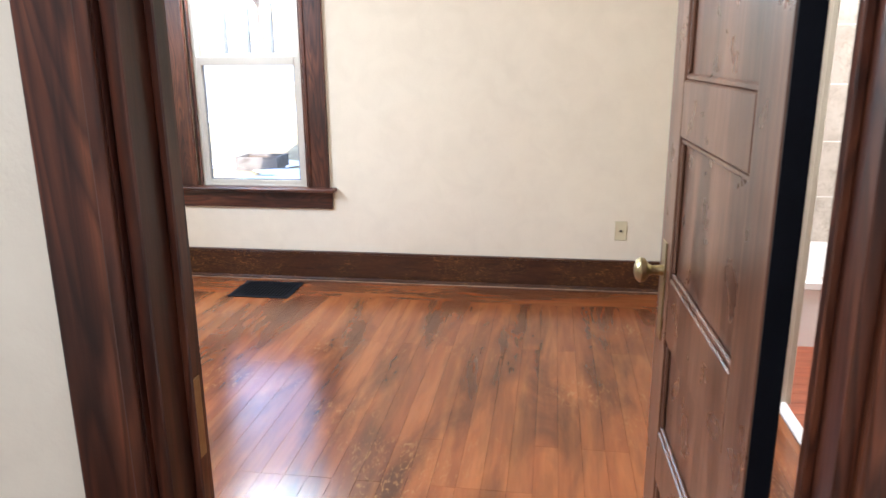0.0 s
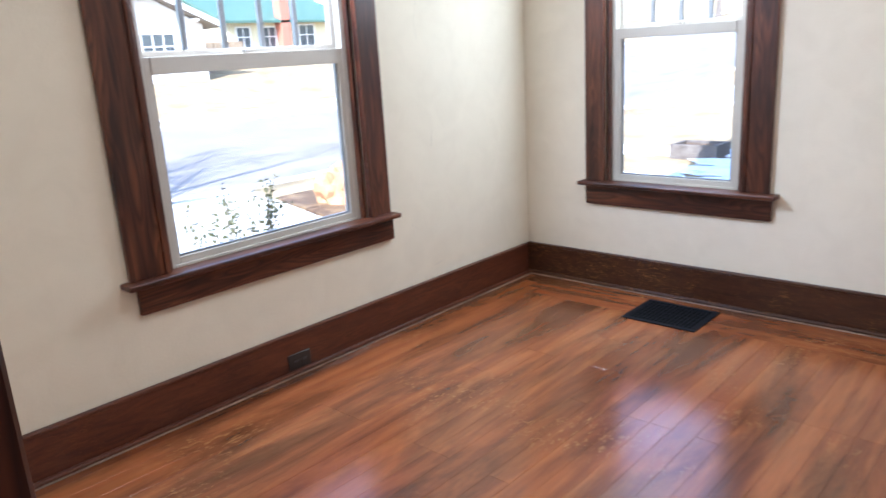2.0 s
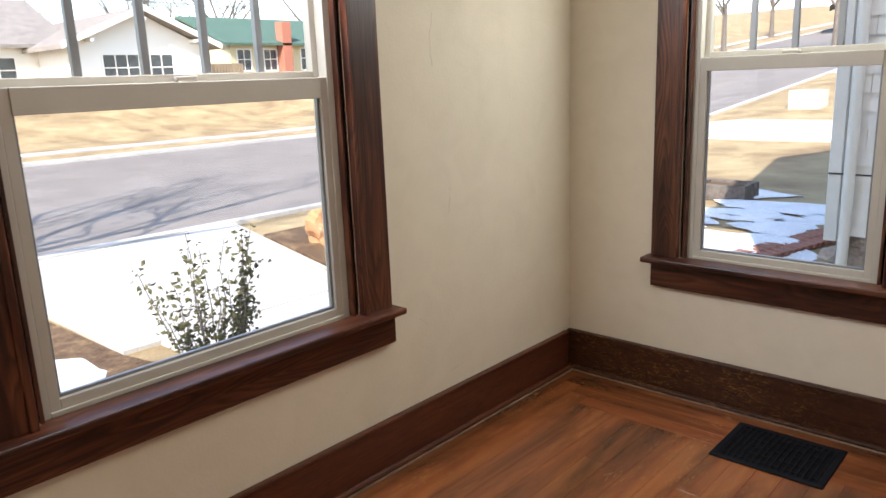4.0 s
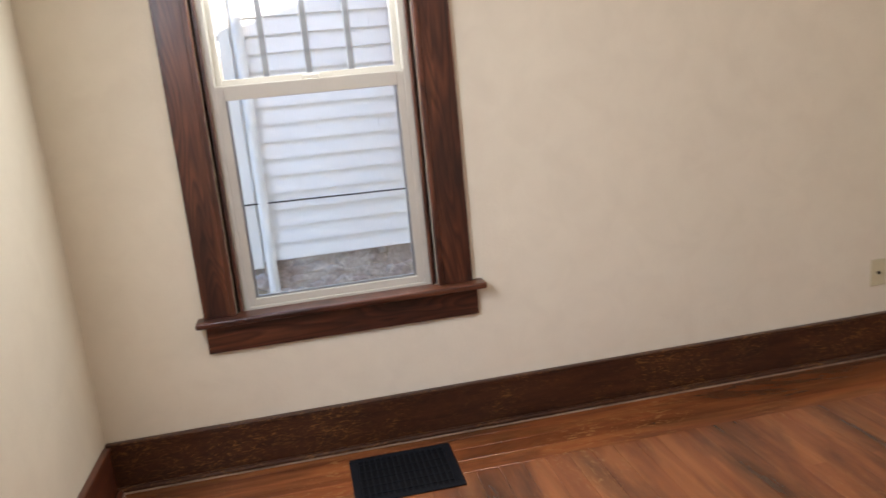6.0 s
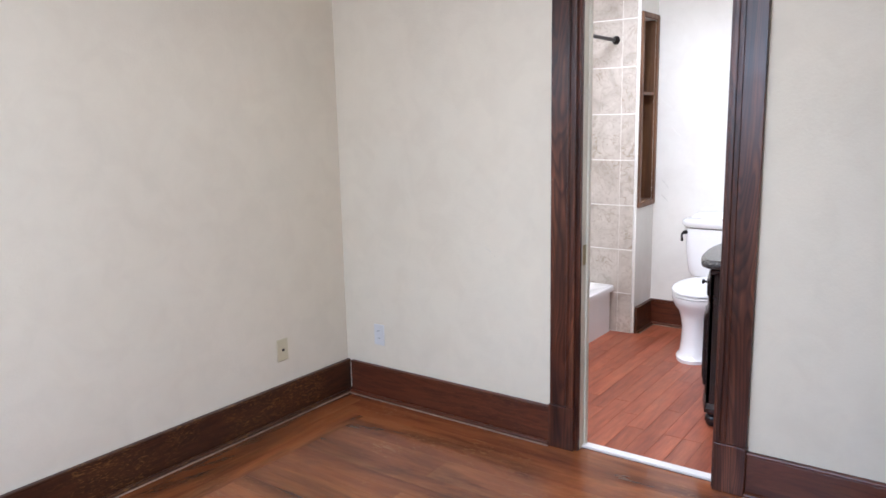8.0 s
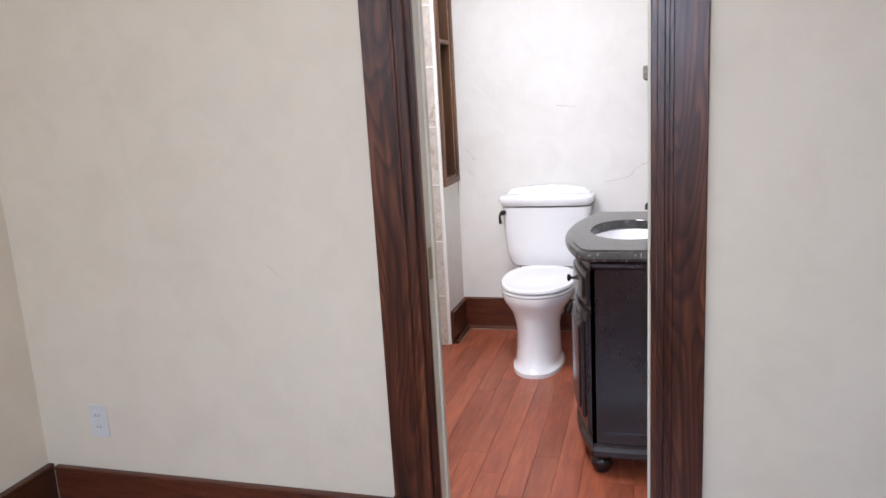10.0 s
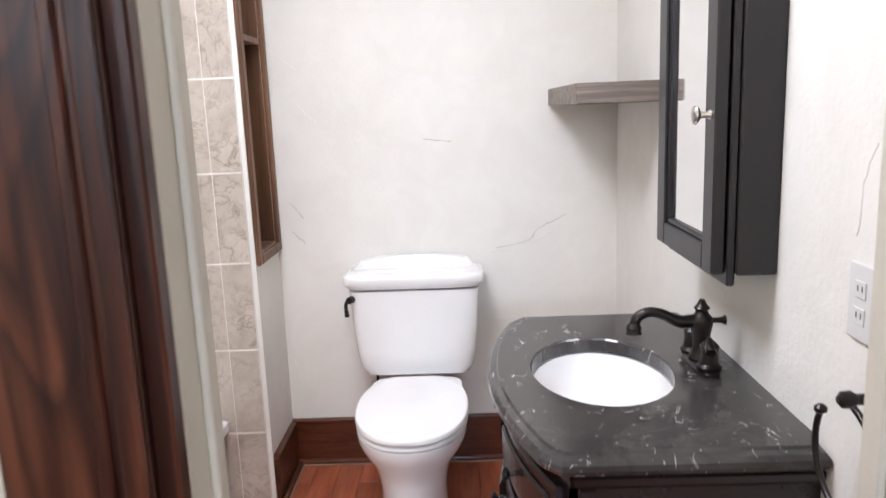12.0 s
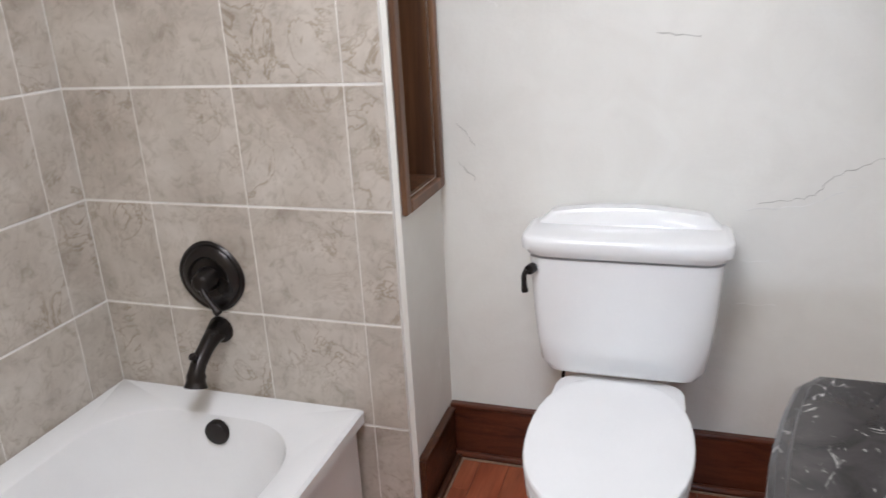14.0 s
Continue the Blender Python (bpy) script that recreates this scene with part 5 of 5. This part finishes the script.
bush((-2.35, -0.45, GZ - 0.05), 2)


def gable_house(name, x, y, w, d, h, rise, wall, roof, label, windows, chimney=None, ridge="y", z=GZ):
    """A house whose front faces +x at x. w: width along y, d: depth. ridge y: eaves to the street; ridge x: gable to the street."""
    e = empty(name, (x - d / 2, y, z), label=label, category="house", group="houses across the street")
    bm = bmesh.new()
    box(bm, x - d, x, y - w / 2, y + w / 2, z - 0.1, z + h)
    part("wall", bm, wall, e)
    bm = bmesh.new()
    o = 0.7
    if ridge == "y":
        pr = [(x + o, z + h - 0.15), (x - d / 2, z + h + rise), (x - d - o, z + h - 0.15), (x - d - o, z + h + 0.0), (x - d / 2, z + h + rise + 0.18), (x + o, z + h)]
        loft(bm, [[(a, yy, b) for a, b in pr] for yy in (y - w / 2 - o, y + w / 2 + o)])
    else:
        pr = [(y + w / 2 + o, z + h - 0.2), (y, z + h + rise), (y - w / 2 - o, z + h - 0.2), (y - w / 2 - o, z + h), (y, z + h + rise + 0.2), (y + w / 2 + o, z + h)]
        loft(bm, [[(xx, a, b) for a, b in pr] for xx in (x + o, x - d - o)])
    part("roof", bm, roof, e)
    if ridge == "x":
        bm = bmesh.new()
        loft(bm, [[(xx, y - w / 2, z + h), (xx, y + w / 2, z + h), (xx, y, z + h + rise)] for xx in (x, x - 0.2)])
        part("gable", bm, wall, e)
        for s in (-1, 1):
            bm = bmesh.new()
            loft(bm, [[(xx, y + s * (w / 2 + o), z + h - 0.2), (xx, y, z + h + rise), (xx, y, z + h + rise + 0.28), (xx, y + s * (w / 2 + o), z + h + 0.08)] for xx in (x + o, x + o + 0.06)])
            part("bargeboard", bm, HOUSEWHITE, e)
        for yy in (y - w * 0.4, y, y + w * 0.4):
            zz = z + h + rise * (1 - abs(yy - y) / (w / 2 + o)) - 0.15
            boxes("bracket", [(x, x + o, yy - 0.07, yy + 0.07, zz - 0.25, zz - 0.1)], HOUSEWHITE, e)
    for wy, wz, ww, wh, nx in windows:
        f = 0.09
        fr = boxes("window", [(x, x + 0.06, y + wy - ww / 2 - f, y + wy + ww / 2 + f, z + wz - f, z + wz), (x, x + 0.06, y + wy - ww / 2 - f, y + wy + ww / 2 + f, z + wz + wh, z + wz + wh + f), (x, x + 0.06, y + wy - ww / 2 - f, y + wy - ww / 2, z + wz, z + wz + wh), (x, x + 0.06, y + wy + ww / 2, y + wy + ww / 2 + f, z + wz, z + wz + wh)], HOUSEWHITE, e)
        boxes("pane", [(x + 0.005, x + 0.02, y + wy - ww / 2, y + wy + ww / 2, z + wz, z + wz + wh)], DARKGLASS, e)
        bars = [(x + 0.021, x + 0.04, y + wy - ww / 2 + ww * i / nx - 0.025, y + wy - ww / 2 + ww * i / nx + 0.025, z + wz, z + wz + wh) for i in range(1, nx)]
        bars.append((x + 0.021, x + 0.038, y + wy - ww / 2, y + wy + ww / 2, z + wz + wh * 0.52, z + wz + wh * 0.52 + 0.05))
        boxes("mullion", bars, HOUSEWHITE, e)
    if chimney is not None:
        boxes("chimney", [(x, x + 0.7, y + chimney - 0.35, y + chimney + 0.35, z, z + h + rise * 0.75)], CHIMNEY, e, 0.02)
    return e


gable_house("bungalow", -33.0, 14.5, 6.4, 10, 2.7, 1.5, HOUSEWHITE, ROOFGREY, "white bungalow with a bracketed front gable", [(-0.2, 1.0, 3.4, 1.25, 6)], ridge="x", z=GZ + 1.3)
gable_house("bungalow_wing", -37.0, 7.7, 9.0, 10, 2.8, 2.4, HOUSEWHITE, ROOFGREY, "white bungalow wing with a grey shingle roof", [(-1.0, 1.0, 1.4, 1.2, 2), (1.8, 1.0, 1.4, 1.2, 2)], z=GZ + 1.4)
gable_house("cottage", -38.0, 27.0, 9.0, 9, 2.7, 1.7, HOUSECREAM, ROOFGREEN, "cream cottage with a green roof and brick chimney", [(-3.6, 1.1, 0.9, 1.2, 2), (-1.7, 1.1, 0.9, 1.2, 2), (1.3, 1.1, 1.2, 1.3, 2)], chimney=-0.8, z=GZ + rise(-38.0, 21.5))
far = gable_house("far_house", -10.0, 62.0, 9.0, 8, 2.9, 2.0, HOUSEGREY, ROOFGREY, "grey house with white trim down the street", [(-2.8, 1.0, 1.2, 1.4, 2), (2.2, 1.0, 1.2, 1.4, 2), (0, 0.2, 1.0, 2.0, 1)], ridge="x")
far.matrix_basis = pose(-14.6, 78.0, GZ + rise(-14.6, 76.0) - 0.5, 0, 0, -75)


def fence(x, y0, y1):
    e = empty("board_fence", (x, (y0 + y1) / 2, GZ + 1.3), label="weathered wooden board fence between houses", category="fence")
    m = wood("fence_wood", (0.2, 0.14, 0.09), (0.32, 0.23, 0.15), (0.4, 0.3, 0.2), 2, 0.8, 6.0, 0.6)
    y = y0
    while y < y1:
        boxes("board", [(x, x + 0.03, y, y + 0.17, GZ + 1.3, GZ + 3.2)], m, e)
        y += 0.19
    boxes("rail", [(x - 0.06, x, y0, y1, GZ + 2.0, GZ + 2.1)], m, e)


fence(-36.0, 17.8, 21.9)


def parked_car(at, rz):
    e = empty("parked_car", (0, 0, 0), label="pale blue-grey car parked down the street", category="car")
    bm = bmesh.new()
    rings = []
    for x, z0, z1, w in ((-2.1, 0.45, 0.7, 0.7), (-2.0, 0.3, 0.9, 0.82), (-1.2, 0.28, 0.98, 0.86), (1.0, 0.28, 0.96, 0.86), (1.9, 0.3, 0.8, 0.82), (2.1, 0.4, 0.65, 0.7)):
        rings.append([(x, -w, z0), (x, w, z0), (x, w, z1 - 0.1), (x, w - 0.1, z1), (x, -w + 0.1, z1), (x, -w, z1 - 0.1)])
    loft(bm, rings)
    part("body", bm, CARBLUE, e)
    bm = bmesh.new()
    loft(bm, [[(a, -0.74, 0.95), (a, 0.74, 0.95), (b, 0.58, 1.4), (b, -0.58, 1.4)] for a, b in ((-1.7, -1.1), (0.9, 0.3))])
    part("cabin", bm, DARKGLASS, e)
    for x in (-1.3, 1.3):
        for y in (-0.84, 0.84):
            bm = bmesh.new()
            tube(bm, [(x, y - 0.1, 0.32), (x, y + 0.1, 0.32)], 0.32, 18)
            part("wheel", bm, DARKPLASTIC, e)
    e.matrix_basis = pose(*at, 0, 0, rz)


parked_car((-12.0, 58.0, GZ + rise(-12.0, 58.0) - 0.03), 85)
boxes("utility_box_tmp", [(0, 1, 0, 1, 0, 1)], UTILITY).name = "utility_box"
ub = bpy.data.objects["utility_box"]
ub.matrix_basis = pose(-5.6, 21.0, GZ - 0.1 + rise(-5.6, 21.0)) @ Matrix.Diagonal((0.9, 0.8, 0.6, 1))
tagged(ub, "pale metal utility box on dry grass", "utility box")


def planter_box():
    e = empty("raised_planter", (-2.6, 8.6, GZ), label="low dark wooden planter beside the snow", category="planter")
    m = BARK
    boxes("side", [(-3.0, -2.2, 8.3, 8.36, GZ - 0.05, GZ + 0.2), (-3.0, -2.2, 8.84, 8.9, GZ - 0.05, GZ + 0.2), (-3.0, -2.94, 8.36, 8.84, GZ - 0.05, GZ + 0.2), (-2.26, -2.2, 8.36, 8.84, GZ - 0.05, GZ + 0.2)], m, e)
    boxes("soil", [(-2.94, -2.26, 8.36, 8.84, GZ - 0.05, GZ + 0.15)], MULCH, e)


planter_box()


def wire(a, b, sag):
    bm = bmesh.new()
    tube(bm, [Vector(a).lerp(Vector(b), i / 16) + Vector((0, 0, -sag * 4 * (i / 16) * (1 - i / 16))) for i in range(17)], 0.02, 4)
    tagged(part("overhead_wire", bm, DARKPLASTIC), "thin dark overhead utility wire", "cable", "utility wires")


wire((-30, -10, 6.2), (-30, 60, 6.0), 0.6)
wire((-30, -10, 5.6), (-30, 60, 5.5), 0.6)


def neighbour():
    x0, y0 = 0.39, 2.6
    x1 = 9.0
    e = empty("neighbour_house", (4, 5, GZ), label="white shingle-sided neighbouring house on a stone foundation", category="house")
    boxes("wall", [(x0 + 0.03, x1, y0 + 0.03, y0 + 8, 0.2, 3.6)], SIDING, e)
    boxes("foundation", [(x0 + 0.06, x1, y0 + 0.05, y0 + 8, GZ - 0.1, 0.2)], STONE, e)
    bm = bmesh.new()
    rng = random.Random(11)
    for i in range(420):
        x, z = rng.uniform(x0 + 0.05, 3.4), rng.uniform(GZ, 0.19)
        blob(bm, (x, y0 + 0.06, z), (rng.uniform(0.05, 0.12), 0.035, rng.uniform(0.035, 0.07)), i * 0.37, sub=1, rough=0.3)
    ob = part("rubble_stones", bm, STONE, e)
    ob["kind"] = "stuff"
    # lapped courses of siding shingles
    rw = 0.118
    cache = {}
    k = 0
    z = 0.2
    while z < 2.4:
        off = (0.0, 0.2, 0.4)[k % 3]
        x = x0 - off
        while x < 3.0:
            a, b = max(x, x0), min(x + 0.6, 3.0)
            if b - a > 0.03:
                key = round(b - a, 2)
                if key not in cache:
                    bm = bmesh.new()
                    w = b - a - 0.003
                    loft(bm, [[(xx, -0.026, -rw / 2), (xx, -0.012, -rw / 2 + 0.0), (xx, 0.0, rw / 2 + 0.012), (xx, -0.008, rw / 2 + 0.012)] for xx in (-w / 2, w / 2)])
                    bmesh.ops.recalc_face_normals(bm, faces=bm.faces)
                    me = bpy.data.meshes.new("shingle")
                    bm.to_mesh(me)
                    bm.free()
                    me.materials.append(SIDING)
                    cache[key] = me
                piece("shingle", cache[key], ((a + b) / 2, y0 + 0.028, z + rw / 2), e)
            x += 0.6
        z += rw
        k += 1
    boxes("corner_board", [(x0 - 0.005, x0 + 0.075, y0 - 0.02, y0 + 0.028, 0.16, 3.4)], HOUSEWHITE, e, 0.004)
    bm = bmesh.new()
    tube(bm, curve_pts([(x0 + 0.13, y0 - 0.04, 3.3), (x0 + 0.13, y0 - 0.04, 1.0), (x0 + 0.12, y0 - 0.04, -0.3), (x0 + 0.1, y0 - 0.12, -0.5)], 4), 0.035, 10)
    part("downspout", bm, HOUSEWHITE, e, True, "white downspout")
    boxes("trim", [(1.53, 1.64, y0 - 0.03, y0 + 0.0, 0.7, 2.6), (1.64, 2.5, y0 - 0.03, y0 + 0.0, 0.7, 0.8), (2.5, 2.61, y0 - 0.03, y0 + 0.0, 0.7, 2.6)], REDTRIM, e, 0.004, "red painted window trim")
    boxes("pane", [(1.64, 2.5, y0 - 0.012, y0 - 0.004, 0.8, 2.6)], DARKGLASS, e)
    bm = bmesh.new()
    tube(bm, [(x0, y0 - 0.03, 0.62), (1.5, y0 - 0.03, 0.605), (3.0, y0 - 0.03, 0.6)], 0.006, 6)
    part("cable", bm, DARKPLASTIC, e)
    bm = bmesh.new()
    loft(bm, [[(x0 - 0.4, y, z), (x1, y, z)] for y, z in ((y0 - 0.5, 3.35), (y0 + 4, 5.6), (y0 + 8.5, 3.35), (y0 + 8.5, 3.5), (y0 + 4, 5.8), (y0 - 0.5, 3.5))], False, False, False)
    part("roof", bm, ROOFGREY, e)


neighbour()

pv = empty("brick_edging", (-0.3, 4, GZ), kind="structure", label="faded red brick edging laid in the dirt")
pm = piece_mesh(0.2, 0.1, 0.06, 0.008, BRICK, "brick")
for i in range(36):
    y = 4.6 + i * 0.125
    for q in (0.0, 0.22):
        piece("brick", pm, (-1.15 + q + (y - 4.6) * 0.26, y, GZ - 0.015), pv, -0.25)
for i in range(8):
    for q in range(3):
        piece("brick", pm, (-1.15 + i * 0.22, 4.5 - q * 0.11 + (i % 2) * 0.012, GZ - 0.015), pv, 0.0)

# unseen roof over the rooms, added so this house shades the north side
bm = bmesh.new()
pr = [(-0.7, H + 0.0), (3.0, H + 1.1), (6.6, H + 0.0), (6.6, H + 0.16), (3.0, H + 1.3), (-0.7, H + 0.16)]
loft(bm, [[(a, yy, b + 0.16) for a, b in pr] for yy in (-7.0, 0.6)])
tagged(part("roof", bm, ROOFGREY), label="unseen grey gable roof added to cast this house's shade", kind="structure")


# ---------------------------------------------------------------- tiles and floor pieces
def tile_walls():
    z_rows = [0.283 + 0.308 * k for k in range(-1, 8)]
    g = 0.0065
    # faucet wall
    b = struct("wall_tile_east", [(TX - 0.0004, TX + 0.012, -0.93, 0.012, 0, BH)], GROUT, "beige stone-look wall tiles with pale grout")
    ys = [0.0, -0.222, -0.525, -0.828, -0.93]
    cache = {}

    def mesh(sx, sy, sz):
        k = (round(sx, 3), round(sy, 3), round(sz, 3))
        if k not in cache:
            cache[k] = piece_mesh(sx, sy, sz, 0.0015, TILE, "tile")
        return cache[k]

    for z0, z1 in zip(z_rows, z_rows[1:]):
        z0, z1 = max(z0, 0.0), min(z1, BH)
        for y1, y0 in zip(ys, ys[1:]):
            piece("tile", mesh(0.008, y1 - y0 - 0.0025, z1 - z0 - g), (TX + 0.002, (y0 + y1) / 2, (z0 + z1) / 2), b)
    b = struct("wall_tile_north", [(W + TE, TX - 0.001, -0.0004, 0.012, 0, BH)], GROUT, "beige stone-look wall tiles above the tub")
    xs = [TX - 0.13 - 0.303 * i for i in range(0, 6)]
    xs = [TX - 0.003] + xs + [W + TE]
    for z0, z1 in zip(z_rows, z_rows[1:]):
        z0, z1 = max(z0, 0.0), min(z1, BH)
        for x1, x0 in zip(xs, xs[1:]):
            piece("tile", mesh(x1 - x0 - 0.0025, 0.008, z1 - z0 - g), ((x0 + x1) / 2, 0.002, (z0 + z1) / 2), b)


tile_walls()


def strip_floor():
    rng = random.Random(5)
    w = 0.083
    m = 0.36
    cache = {}

    def put(ax, c, a0, a1):
        ln = a1 - a0 - 0.0006
        k = (ax, round(ln, 2))
        if k not in cache:
            sx, sy = (ln, w - 0.0006) if ax == "x" else (w - 0.0006, ln)
            cache[k] = piece_mesh(sx, sy, 0.014, 0.0004, PLANK[ax], "strip")
        mid = (a0 + a1) / 2
        at = (mid, c, -0.007) if ax == "x" else (c, mid, -0.007)
        piece("strip", cache[k], at, floor_bed)

    # mitred border of strips parallel to the walls
    nb = int(m / w)
    for i in range(nb):
        o = w * (i + 0.5)
        for c in (-o, -D + o):
            put("x", c, o - w / 2, W - o + w / 2)
        for c in (o, W - o):
            put("y", c, -D + o + w / 2, -o - w / 2)
    mm = nb * w
    # field strips along y, spread evenly between the borders
    count = round((W - 2 * mm) / w)
    w = (W - 2 * mm) / count
    cache.clear()
    for i in range(count):
        x = mm + w * (i + 0.5)
        y = -D + mm
        first = True
        while y < -mm - 0.01:
            ln = rng.choice((0.6, 0.9, 1.2)) if first else rng.choice((1.2, 1.5))
            first = False
            y1 = min(y + ln, -mm)
            if -mm - y1 < 0.25:
                y1 = -mm
            put("y", x, y, y1)
            y = y1


strip_floor()


def laminate_floor():
    rng = random.Random(9)
    w = 0.092
    cache = {}
    y = BS + w / 2
    while y < 0.0:
        x = W + 0.076 if y < EO[0] or y > EO[1] else W + 0.076
        x0 = x
        first = True
        while x < BX1 - 0.005:
            ln = rng.choice((0.3, 0.45, 0.6)) if first else 0.75
            first = False
            x1 = min(x + ln, BX1)
            k = round(x1 - x, 2)
            if k not in cache:
                cache[k] = piece_mesh(x1 - x - 0.001, w - 0.001, 0.012, 0.0006, LAMINATE, "plank")
            piece("plank", cache[k], ((x + x1) / 2, y, -0.006), floor_bath)
            x = x1
        y += w


laminate_floor()
struct("floor_doorway", [(W - 0.0, W + 0.03, EO[0], EO[1], -0.012, 0.0)], PLANK["y"], "strip of varnished wood in the doorway")
